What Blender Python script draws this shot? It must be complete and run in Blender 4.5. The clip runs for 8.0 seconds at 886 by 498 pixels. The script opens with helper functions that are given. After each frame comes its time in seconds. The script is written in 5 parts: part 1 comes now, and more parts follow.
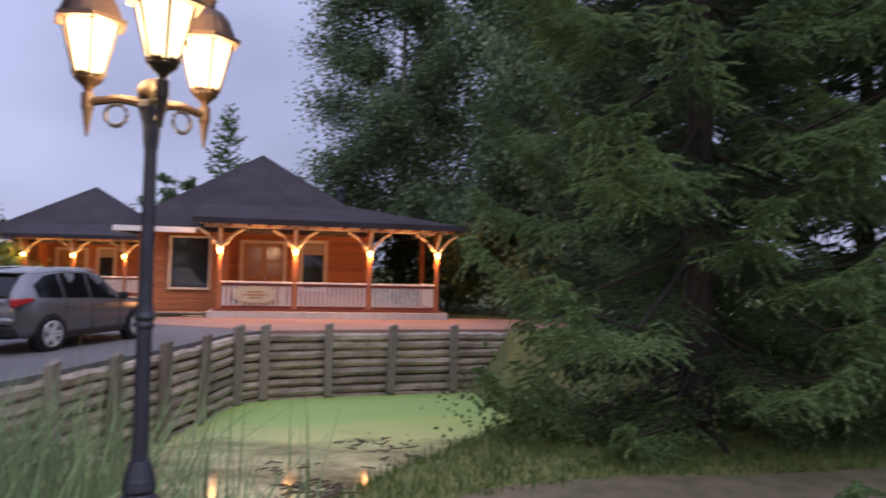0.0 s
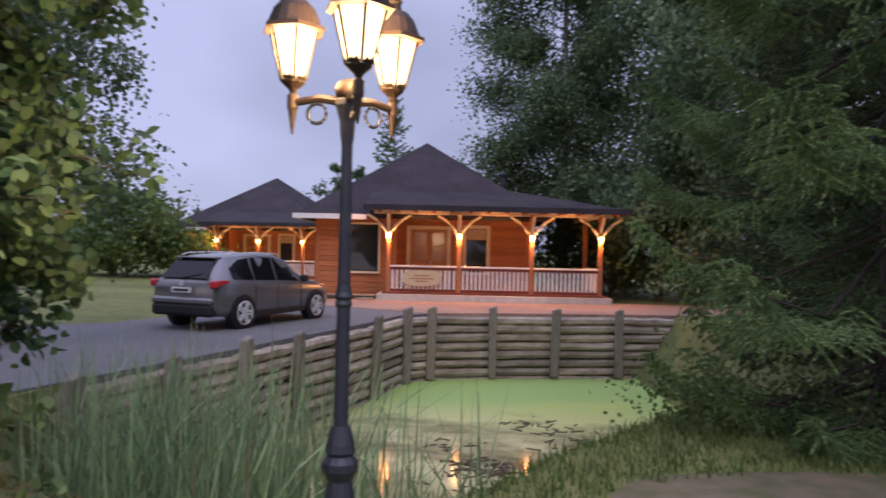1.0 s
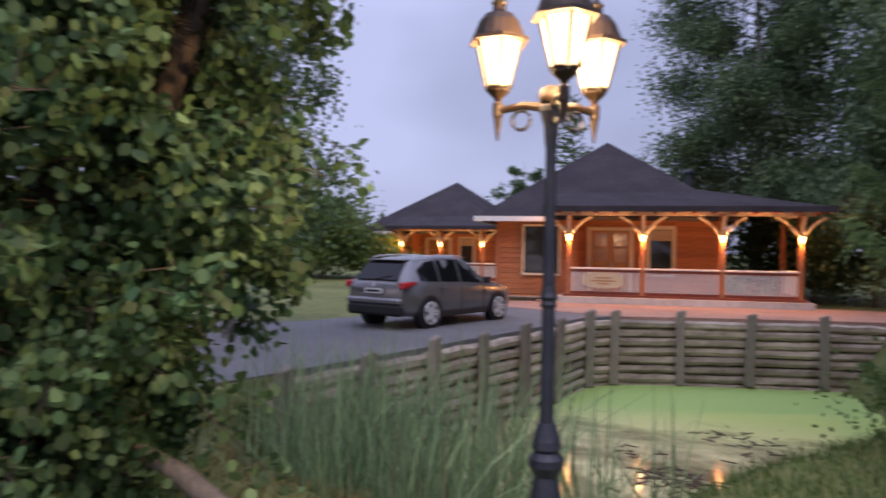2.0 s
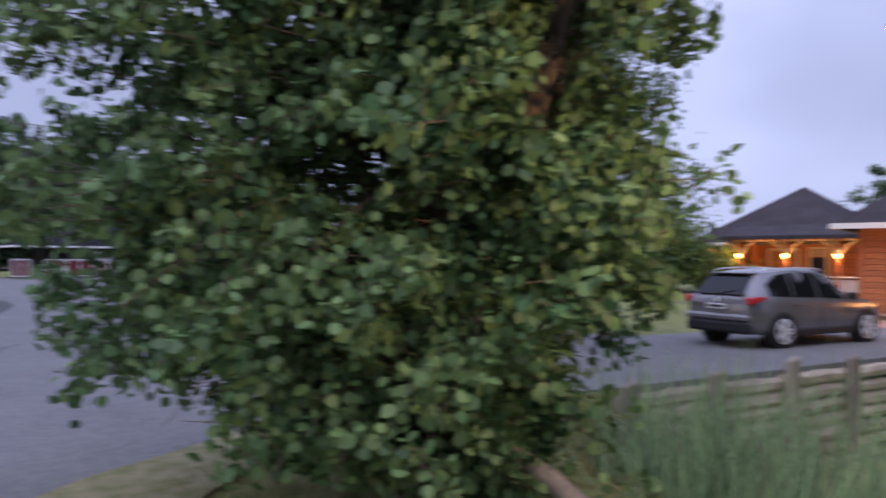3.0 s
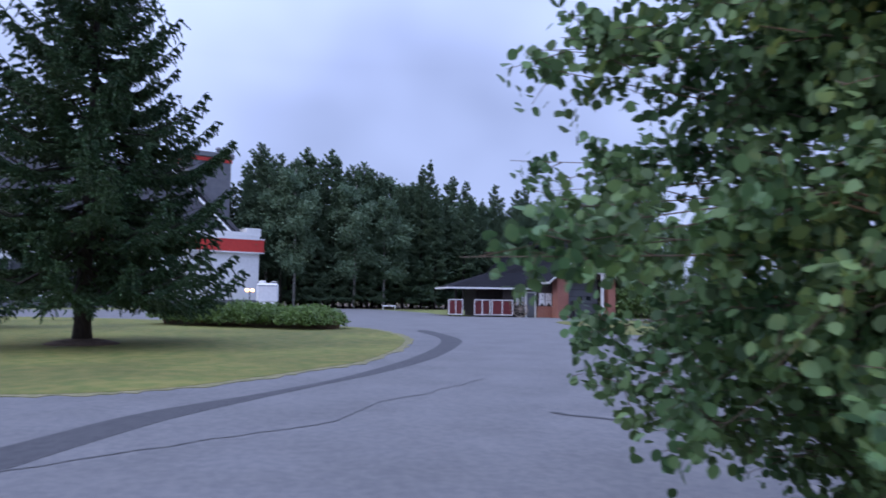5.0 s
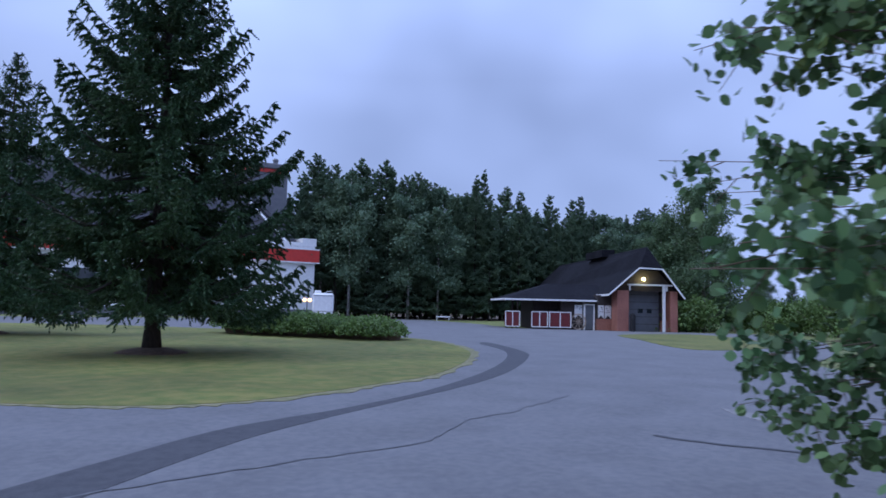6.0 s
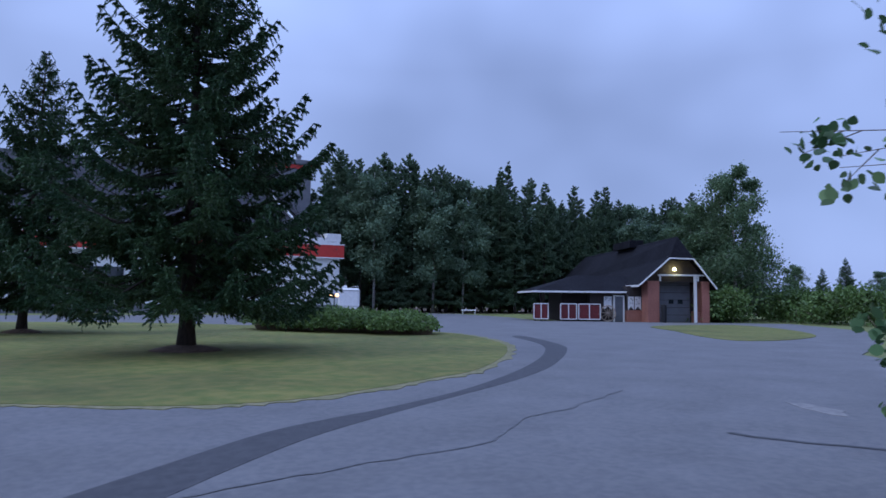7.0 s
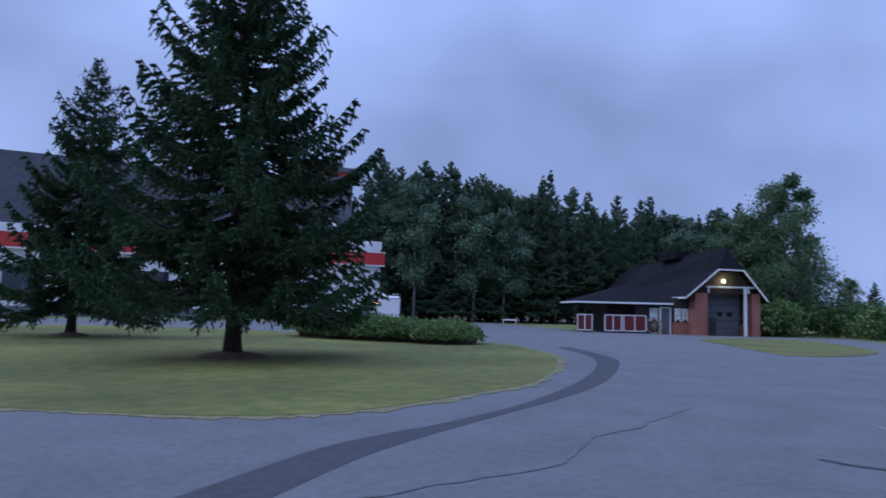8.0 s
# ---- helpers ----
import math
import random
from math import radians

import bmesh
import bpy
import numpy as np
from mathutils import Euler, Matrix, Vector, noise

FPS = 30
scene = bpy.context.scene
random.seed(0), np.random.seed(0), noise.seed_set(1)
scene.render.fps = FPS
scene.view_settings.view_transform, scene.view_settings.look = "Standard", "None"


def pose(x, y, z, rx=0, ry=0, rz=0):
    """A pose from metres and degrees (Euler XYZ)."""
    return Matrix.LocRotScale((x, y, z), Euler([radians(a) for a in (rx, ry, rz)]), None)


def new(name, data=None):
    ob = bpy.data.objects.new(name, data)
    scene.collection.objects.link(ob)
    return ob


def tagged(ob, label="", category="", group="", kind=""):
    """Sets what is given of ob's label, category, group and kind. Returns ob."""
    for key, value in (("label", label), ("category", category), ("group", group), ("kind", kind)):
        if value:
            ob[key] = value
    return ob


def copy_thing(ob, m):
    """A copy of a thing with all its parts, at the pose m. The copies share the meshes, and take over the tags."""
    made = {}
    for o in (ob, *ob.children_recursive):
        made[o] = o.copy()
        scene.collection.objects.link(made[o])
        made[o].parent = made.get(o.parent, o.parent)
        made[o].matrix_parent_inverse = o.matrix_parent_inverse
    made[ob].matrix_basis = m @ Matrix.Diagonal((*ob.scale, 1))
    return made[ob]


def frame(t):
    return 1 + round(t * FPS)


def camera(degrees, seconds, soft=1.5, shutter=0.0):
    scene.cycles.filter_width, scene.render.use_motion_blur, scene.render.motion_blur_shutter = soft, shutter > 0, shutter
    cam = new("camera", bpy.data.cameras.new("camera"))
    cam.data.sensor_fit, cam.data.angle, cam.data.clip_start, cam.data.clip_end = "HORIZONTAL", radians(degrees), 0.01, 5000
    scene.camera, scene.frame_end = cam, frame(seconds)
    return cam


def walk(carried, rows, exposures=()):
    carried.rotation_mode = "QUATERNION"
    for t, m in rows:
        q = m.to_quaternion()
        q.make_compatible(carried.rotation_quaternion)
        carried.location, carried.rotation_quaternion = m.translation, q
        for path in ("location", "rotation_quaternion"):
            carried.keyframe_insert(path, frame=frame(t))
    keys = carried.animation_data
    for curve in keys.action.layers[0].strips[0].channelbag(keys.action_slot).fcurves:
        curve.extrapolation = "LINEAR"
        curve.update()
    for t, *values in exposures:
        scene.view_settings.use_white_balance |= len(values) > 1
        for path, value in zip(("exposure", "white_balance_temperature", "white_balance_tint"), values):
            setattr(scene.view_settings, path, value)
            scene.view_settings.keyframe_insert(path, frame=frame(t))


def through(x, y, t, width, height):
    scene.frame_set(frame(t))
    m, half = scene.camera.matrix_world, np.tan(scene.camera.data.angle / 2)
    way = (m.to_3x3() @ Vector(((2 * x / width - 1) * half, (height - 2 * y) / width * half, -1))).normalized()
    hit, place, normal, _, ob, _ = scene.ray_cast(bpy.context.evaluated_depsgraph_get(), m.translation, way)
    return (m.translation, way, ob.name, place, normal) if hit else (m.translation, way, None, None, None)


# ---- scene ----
cam = camera(62.4, 8.0, soft=1.6, shutter=0.55)
METRES, EYE, TILT, LEAN, TURN = 4.0, 1.75, 1.6, -1.4, 0.0
ROWS = [
    (0.0, 0.0, 0.0, 0.0, 0.0, 0.0, -0.0),
    (0.5, -0.0102, -0.0137, -0.0007, 7.12, -0.93, 0.16),
    (1.0, -0.0152, -0.0265, -0.0003, 12.49, -1.16, 0.47),
    (2.5, -0.0537, -0.0717, 0.001, 37.2, -0.11, 1.31),
    (3.0, -0.0869, -0.091, 0.0018, 51.2, 0.83, 1.68),
    (3.5, -0.1489, -0.1078, 0.0009, 64.07, 1.33, 2.67),
    (4.0, -0.2141, -0.1343, 0.0037, 72.41, 1.8, 2.55),
    (4.5, -0.2873, -0.1974, 0.0055, 77.45, 3.36, 1.26),
    (5.0, -0.3594, -0.2569, 0.0105, 81.41, 4.79, 0.94),
    (6.5, -0.5861, -0.4598, 0.0272, 86.13, 5.44, 0.57),
    (7.0, -0.6489, -0.5059, 0.0256, 86.9, 5.2, 1.12),
    (7.5, -0.7274, -0.5392, 0.0344, 87.39, 5.49, 0.76),
    (8.0, -0.7846, -0.5884, 0.0332, 89.8, 5.92, 0.25),
]
EXPOSURES = [(0.0, 0.22, 7150, 15), (1.0, 0.22, 7150, 15), (2.5, 0.28, 7050, 14), (3.5, 0.65, 6700, 13), (4.5, 0.7, 6450, 11), (5.0, 0.65, 6200, 9), (6.5, 0.2, 5600, 6), (7.2, 0.08, 5550, 7), (8.0, -0.02, 5500, 8)]
walk(cam, [(t, pose(0, 0, EYE, TILT, LEAN, TURN) @ pose(METRES * x, METRES * y, METRES * z, 90 + pitch, roll, yaw)) for t, x, y, z, yaw, pitch, roll in ROWS], EXPOSURES)

# ---- world and sun: an overcast dusk ----
SUN_EL, SUN_AZ = 14.0, 200.0
world = bpy.data.worlds.new("sky")
scene.world = world
world.use_nodes = True
wn, wl = world.node_tree.nodes, world.node_tree.links
wn.clear()
w_out = wn.new("ShaderNodeOutputWorld")
w_bg = wn.new("ShaderNodeBackground")
w_sky = wn.new("ShaderNodeTexSky")
w_sky.sky_type, w_sky.sun_disc = "NISHITA", False
w_sky.sun_elevation, w_sky.sun_rotation = radians(SUN_EL), radians(SUN_AZ)
w_tc = wn.new("ShaderNodeTexCoord")
w_map = wn.new("ShaderNodeMapping")
w_map.inputs["Scale"].default_value = (1.0, 1.0, 1.5)
w_map.inputs["Location"].default_value = (0.35, 0.1, 0.2)
w_noise = wn.new("ShaderNodeTexNoise")
w_noise.inputs["Scale"].default_value, w_noise.inputs["Detail"].default_value = 1.9, 3.0
w_ramp = wn.new("ShaderNodeValToRGB")
w_ramp.color_ramp.elements[0].position, w_ramp.color_ramp.elements[0].color = 0.36, (0.283, 0.335, 0.56, 1)
w_ramp.color_ramp.elements[1].position, w_ramp.color_ramp.elements[1].color = 0.66, (0.478, 0.557, 0.91, 1)
w_scale = wn.new("ShaderNodeVectorMath")
w_scale.operation = "SCALE"
w_scale.inputs["Scale"].default_value = 0.05
w_mix = wn.new("ShaderNodeMix")
w_mix.data_type = "RGBA"
w_mix.inputs["Factor"].default_value = 0.86
wl.new(w_tc.outputs["Generated"], w_map.inputs["Vector"])
wl.new(w_map.outputs["Vector"], w_noise.inputs["Vector"])
wl.new(w_noise.outputs["Fac"], w_ramp.inputs["Fac"])
wl.new(w_sky.outputs["Color"], w_scale.inputs[0])
wl.new(w_scale.outputs["Vector"], w_mix.inputs["A"])
wl.new(w_ramp.outputs["Color"], w_mix.inputs["B"])
# an overcast sky is brighter overhead than towards the horizon
w_sep = wn.new("ShaderNodeSeparateXYZ")
w_up = wn.new("ShaderNodeMapRange")
w_up.inputs["From Min"].default_value, w_up.inputs["From Max"].default_value = 0.3, 0.95
w_up.inputs["To Min"].default_value, w_up.inputs["To Max"].default_value = 1.0, 3.0
w_lift = wn.new("ShaderNodeVectorMath")
w_lift.operation = "SCALE"
wl.new(w_tc.outputs["Generated"], w_sep.inputs["Vector"])
wl.new(w_sep.outputs["Z"], w_up.inputs["Value"])
wl.new(w_mix.outputs["Result"], w_lift.inputs[0])
wl.new(w_up.outputs["Result"], w_lift.inputs["Scale"])
wl.new(w_lift.outputs["Vector"], w_bg.inputs["Color"])
w_bg.inputs["Strength"].default_value = 1.0
wl.new(w_bg.outputs["Background"], w_out.inputs["Surface"])
sun = new("sun", bpy.data.lights.new("sun", "SUN"))
sun.data.energy, sun.data.angle, sun.data.color = 0.8, radians(40), (1.0, 0.95, 0.9)
sun.matrix_basis = pose(0, 0, 30, 90 - SUN_EL - 35, 0, SUN_AZ - 180)


# ---- materials ----
def mat(name, color, color2=None, rough=0.8, scale=8.0, bump=0.2, bump_scale=None, metal=0.0, big=0.0, stretch=(1, 1, 1), spec=0.4, island=0.0, rnd=0.0):
    m = bpy.data.materials.new(name)
    m.use_nodes = True
    n, l = m.node_tree.nodes, m.node_tree.links
    b = n["Principled BSDF"]
    b.inputs["Roughness"].default_value = rough
    b.inputs["Metallic"].default_value = metal
    b.inputs["Specular IOR Level"].default_value = spec
    tc, mp = n.new("ShaderNodeTexCoord"), n.new("ShaderNodeMapping")
    mp.inputs["Scale"].default_value = stretch
    l.new(tc.outputs["Object"], mp.inputs["Vector"])
    no = n.new("ShaderNodeTexNoise")
    no.inputs["Scale"].default_value, no.inputs["Detail"].default_value = scale, 6.0
    l.new(mp.outputs["Vector"], no.inputs["Vector"])
    rp = n.new("ShaderNodeValToRGB")
    rp.color_ramp.elements[0].position, rp.color_ramp.elements[1].position = 0.35, 0.65
    rp.color_ramp.elements[0].color = (*color, 1)
    rp.color_ramp.elements[1].color = (*(color2 or [c * 0.8 for c in color]), 1)
    l.new(no.outputs["Fac"], rp.inputs["Fac"])
    col = rp.outputs["Color"]
    if big:
        nb = n.new("ShaderNodeTexNoise")
        nb.inputs["Scale"].default_value, nb.inputs["Detail"].default_value = scale * 0.07, 3.0
        l.new(mp.outputs["Vector"], nb.inputs["Vector"])
        mr = n.new("ShaderNodeMapRange")
        mr.inputs["From Min"].default_value, mr.inputs["From Max"].default_value = 0.3, 0.7
        mr.inputs["To Min"].default_value, mr.inputs["To Max"].default_value = 1 - big, 1 + big
        l.new(nb.outputs["Fac"], mr.inputs["Value"])
        vm = n.new("ShaderNodeVectorMath")
        vm.operation = "SCALE"
        l.new(col, vm.inputs[0])
        l.new(mr.outputs["Result"], vm.inputs["Scale"])
        col = vm.outputs["Vector"]
    for amount, node, socket in ((island, "ShaderNodeNewGeometry", "Random Per Island"), (rnd, "ShaderNodeObjectInfo", "Random")):
        if amount:
            g = n.new(node)
            mr = n.new("ShaderNodeMapRange")
            mr.inputs["To Min"].default_value, mr.inputs["To Max"].default_value = 1 - amount, 1 + amount
            l.new(g.outputs[socket], mr.inputs["Value"])
            vm = n.new("ShaderNodeVectorMath")
            vm.operation = "SCALE"
            l.new(col, vm.inputs[0])
            l.new(mr.outputs["Result"], vm.inputs["Scale"])
            col = vm.outputs["Vector"]
    l.new(col, b.inputs["Base Color"])
    if bump:
        bn = n.new("ShaderNodeTexNoise")
        bn.inputs["Scale"].default_value, bn.inputs["Detail"].default_value = bump_scale or scale * 3, 5.0
        l.new(mp.outputs["Vector"], bn.inputs["Vector"])
        bp = n.new("ShaderNodeBump")
        bp.inputs["Strength"].default_value, bp.inputs["Distance"].default_value = bump, 0.02
        l.new(bn.outputs["Fac"], bp.inputs["Height"])
        l.new(bp.outputs["Normal"], b.inputs["Normal"])
    return m


def leaf_mat(name, color, color2, scale=1.2, island=0.35, through=0.35, rough=0.55):
    m = mat(name, color, color2, rough=rough, scale=scale, bump=0, island=island, spec=0.3)
    n, l = m.node_tree.nodes, m.node_tree.links
    b, out = n["Principled BSDF"], n["Material Output"]
    col = b.inputs["Base Color"].links[0].from_socket
    tr, mx = n.new("ShaderNodeBsdfTranslucent"), n.new("ShaderNodeMixShader")
    l.new(col, tr.inputs["Color"])
    mx.inputs["Fac"].default_value = through
    l.new(b.outputs["BSDF"], mx.inputs[1])
    l.new(tr.outputs["BSDF"], mx.inputs[2])
    l.new(mx.outputs["Shader"], out.inputs["Surface"])
    return m


def glow(name, color, strength):
    m = bpy.data.materials.new(name)
    m.use_nodes = True
    b = m.node_tree.nodes["Principled BSDF"]
    b.inputs["Base Color"].default_value = (0.8, 0.75, 0.6, 1)
    b.inputs["Emission Color"].default_value = (*color, 1)
    b.inputs["Emission Strength"].default_value = strength
    return m


def glass(name, color=(0.02, 0.025, 0.03), rough=0.04):
    m = mat(name, color, color, rough=rough, bump=0, spec=0.6)
    return m


M_GRASS = mat("grass_ground", (0.10, 0.13, 0.035), (0.18, 0.18, 0.06), rough=0.95, scale=3.0, bump=0.6, bump_scale=60, big=0.35)
M_LAWN = mat("mown_lawn", (0.09, 0.11, 0.02), (0.16, 0.145, 0.036), rough=0.95, scale=2.2, bump=0.5, bump_scale=70, big=0.35)
M_DRY = mat("dry_verge", (0.22, 0.195, 0.11), (0.13, 0.13, 0.05), rough=0.95, scale=6, bump=0.6, bump_scale=50)
M_DIRT = mat("bare_soil", (0.15, 0.115, 0.075), (0.08, 0.085, 0.04), rough=0.95, scale=4, bump=0.6, bump_scale=40, big=0.2)
M_SOIL = mat("dark_soil", (0.085, 0.058, 0.042), (0.14, 0.10, 0.07), rough=1, scale=8, bump=0.8)
M_ASPHALT = mat("asphalt", (0.112, 0.112, 0.117), (0.142, 0.139, 0.139), rough=0.85, scale=9, bump=0.35, bump_scale=140, big=0.12)
M_PATCH = mat("asphalt_patch", (0.045, 0.045, 0.05), (0.062, 0.062, 0.066), rough=0.85, scale=7, bump=0.4, bump_scale=140)
M_CRACK = mat("sealed_crack", (0.09, 0.09, 0.095), (0.13, 0.13, 0.13), rough=0.8, scale=9)
M_PALE = mat("sand_stain", (0.22, 0.21, 0.20), (0.145, 0.14, 0.138), rough=0.9, scale=7)
M_PAVING = mat("red_paving", (0.30, 0.17, 0.13), (0.36, 0.23, 0.18), rough=0.9, scale=6, bump=0.3, big=0.15)
M_CONCRETE = mat("concrete", (0.55, 0.51, 0.47), (0.46, 0.42, 0.38), rough=0.9, scale=5, big=0.15)
M_GREYWOOD = mat("weathered_grey_timber", (0.22, 0.172, 0.138), (0.41, 0.335, 0.27), rough=0.9, scale=5, bump=0.5, stretch=(1, 1, 1), rnd=0.3)
M_POSTWOOD = mat("weathered_post", (0.16, 0.135, 0.115), (0.25, 0.21, 0.175), rough=0.9, scale=9, bump=0.5, stretch=(4, 4, 0.6), rnd=0.2)
M_BOARD = mat("red_brown_board", (0.42, 0.16, 0.075), (0.32, 0.115, 0.05), rough=0.65, scale=6, bump=0.25, stretch=(0.5, 3, 3), rnd=0.15)
M_RAIL = mat("dark_red_rail", (0.20, 0.045, 0.025), (0.14, 0.03, 0.02), rough=0.6, scale=8)
M_CREAM = mat("cream_trim", (0.66, 0.58, 0.46), (0.58, 0.50, 0.40), rough=0.6, scale=8, bump=0.1)
M_WHITE = mat("white_paint", (0.78, 0.77, 0.76), (0.70, 0.69, 0.68), rough=0.55, scale=4, bump=0.1)
M_ROOF = mat("dark_roof_felt", (0.042, 0.036, 0.042), (0.06, 0.052, 0.058), rough=1.0, scale=12, bump=0.4, big=0.2, spec=0.1)
M_DOORWOOD = mat("varnished_door_wood", (0.42, 0.20, 0.07), (0.33, 0.15, 0.05), rough=0.45, scale=6, stretch=(3, 3, 0.5))
M_GLASS = glass("window_glass")
# the warm light reflected in the door panes is put into their colour
M_WARMGLASS = mat("amber_door_glass", (0.34, 0.17, 0.06), (0.26, 0.12, 0.04), rough=0.12, scale=4, bump=0, spec=0.6)
M_CURTAIN = mat("pale_curtain", (0.45, 0.36, 0.28), rough=0.9, scale=20)
M_LAMPIRON = mat("painted_iron", (0.022, 0.024, 0.034), (0.034, 0.035, 0.045), rough=0.45, scale=20, bump=0.15, spec=0.5)
M_LAMPGOLD = mat("bronze_iron", (0.055, 0.034, 0.024), (0.038, 0.025, 0.018), rough=0.5, scale=20, bump=0.15, metal=0.3)
M_LANTERN = glow("lit_frosted_pane", (1.0, 0.76, 0.45), 2.5)
M_PORCHLAMP = glow("lit_porch_shade", (1.0, 0.50, 0.16), 16.0)
M_BULB = glow("lit_lamp", (1.0, 0.85, 0.35), 30.0)
M_AMBER = glow("lit_amber_lamp", (1.0, 0.45, 0.12), 4.0)
M_CARPAINT = mat("grey_car_paint", (0.21, 0.20, 0.205), (0.19, 0.18, 0.185), rough=0.2, scale=3, bump=0, metal=0.55, spec=0.6)
M_BLACK = mat("black_plastic", (0.012, 0.012, 0.014), rough=0.6, scale=20, bump=0.1)
M_TYRE = mat("tyre_rubber", (0.012, 0.012, 0.012), rough=0.85, scale=30)
M_ALLOY = mat("alloy_rim", (0.75, 0.75, 0.76), rough=0.4, scale=10, bump=0, metal=0.3)
M_TAIL = mat("red_tail_light", (0.55, 0.02, 0.03), rough=0.15, scale=10, bump=0, spec=0.7)
M_PLATE = mat("white_plate", (0.7, 0.7, 0.7), rough=0.4, scale=10, bump=0)
M_CARGLASS = mat("dark_car_glass", (0.008, 0.008, 0.01), (0.008, 0.008, 0.01), rough=0.06, bump=0, spec=0.25)
M_BARK = mat("grey_brown_bark", (0.10, 0.075, 0.055), (0.17, 0.125, 0.095), rough=0.95, scale=7, bump=0.9, stretch=(3, 3, 0.7))
M_DARKBARK = mat("dark_spruce_bark", (0.03, 0.024, 0.02), (0.05, 0.04, 0.032), rough=0.95, scale=8, bump=0.9, stretch=(2, 2, 0.8))
M_BIRCHBARK = mat("birch_bark", (0.45, 0.43, 0.40), (0.10, 0.09, 0.08), rough=0.8, scale=4, bump=0.4, stretch=(1, 1, 4))
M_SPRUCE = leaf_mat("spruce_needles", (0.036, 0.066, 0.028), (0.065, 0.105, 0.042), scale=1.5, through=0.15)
# pale new growth, with light on the bough ends put into the colour too
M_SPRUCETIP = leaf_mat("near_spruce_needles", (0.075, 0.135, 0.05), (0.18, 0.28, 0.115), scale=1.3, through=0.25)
M_LAWNTIP = leaf_mat("spruce_tip_needles", (0.03, 0.066, 0.03), (0.055, 0.10, 0.04), scale=0.9, through=0.2)
M_PINE = leaf_mat("pine_needles", (0.095, 0.15, 0.09), (0.14, 0.20, 0.115), scale=0.5, through=0.3, island=0.15)
M_LEAF = leaf_mat("round_green_leaves", (0.06, 0.125, 0.05), (0.14, 0.215, 0.085), scale=1.6, through=0.25, island=0.45)
M_BIRCHLEAF = leaf_mat("birch_leaves", (0.09, 0.145, 0.07), (0.14, 0.20, 0.095), scale=0.6)
M_HEDGE = leaf_mat("hedge_leaves", (0.085, 0.14, 0.04), (0.14, 0.21, 0.06), scale=2.0)
M_DEADREED = leaf_mat("dry_reed_blades", (0.36, 0.29, 0.17), (0.25, 0.21, 0.12), scale=1.2, island=0.3)
M_REED = leaf_mat("reed_blades", (0.18, 0.29, 0.135), (0.29, 0.385, 0.2), scale=1.2, island=0.45)
M_BLADE = leaf_mat("bank_grass", (0.06, 0.11, 0.03), (0.12, 0.17, 0.055), scale=2.0, island=0.4)
M_STRAW = leaf_mat("dry_grass", (0.25, 0.2, 0.09), (0.14, 0.15, 0.05), scale=2.0, island=0.4)
M_BRICK = mat("red_brick", (0.34, 0.15, 0.11), (0.27, 0.11, 0.085), rough=0.9, scale=10, bump=0.4, big=0.15)
M_REDPAINT = mat("red_painted_panel", (0.14, 0.02, 0.022), (0.10, 0.016, 0.018), rough=0.6, scale=6, rnd=0.15)
M_REDBAND = mat("red_fascia", (0.55, 0.045, 0.035), (0.48, 0.04, 0.03), rough=0.5, scale=3)
M_DARKWOOD = mat("black_brown_boards", (0.028, 0.022, 0.022), (0.045, 0.035, 0.032), rough=0.85, scale=6, stretch=(3, 3, 0.5))
M_GREYDOOR = mat("grey_metal_door", (0.12, 0.125, 0.14), (0.10, 0.105, 0.12), rough=0.5, scale=3)
M_GREYCLAD = mat("grey_cladding", (0.16, 0.16, 0.175), (0.13, 0.13, 0.145), rough=0.7, scale=2)
M_BLACKROOF = mat("black_roof_felt", (0.010, 0.010, 0.013), (0.016, 0.016, 0.02), rough=1.0, scale=6, bump=0.3, big=0.2, spec=0.1)
M_SLATE = mat("dark_slate_roof", (0.036, 0.036, 0.044), (0.052, 0.05, 0.06), rough=0.75, scale=2, big=0.15)
M_NOTICE = mat("white_notice", (0.7, 0.7, 0.7), (0.6, 0.6, 0.62), rough=0.5, scale=6)
M_PRINT = mat("dark_print", (0.03, 0.03, 0.035), rough=0.6)
M_SIGN = mat("pale_sign_board", (0.55, 0.47, 0.33), (0.50, 0.42, 0.29), rough=0.6, scale=8)


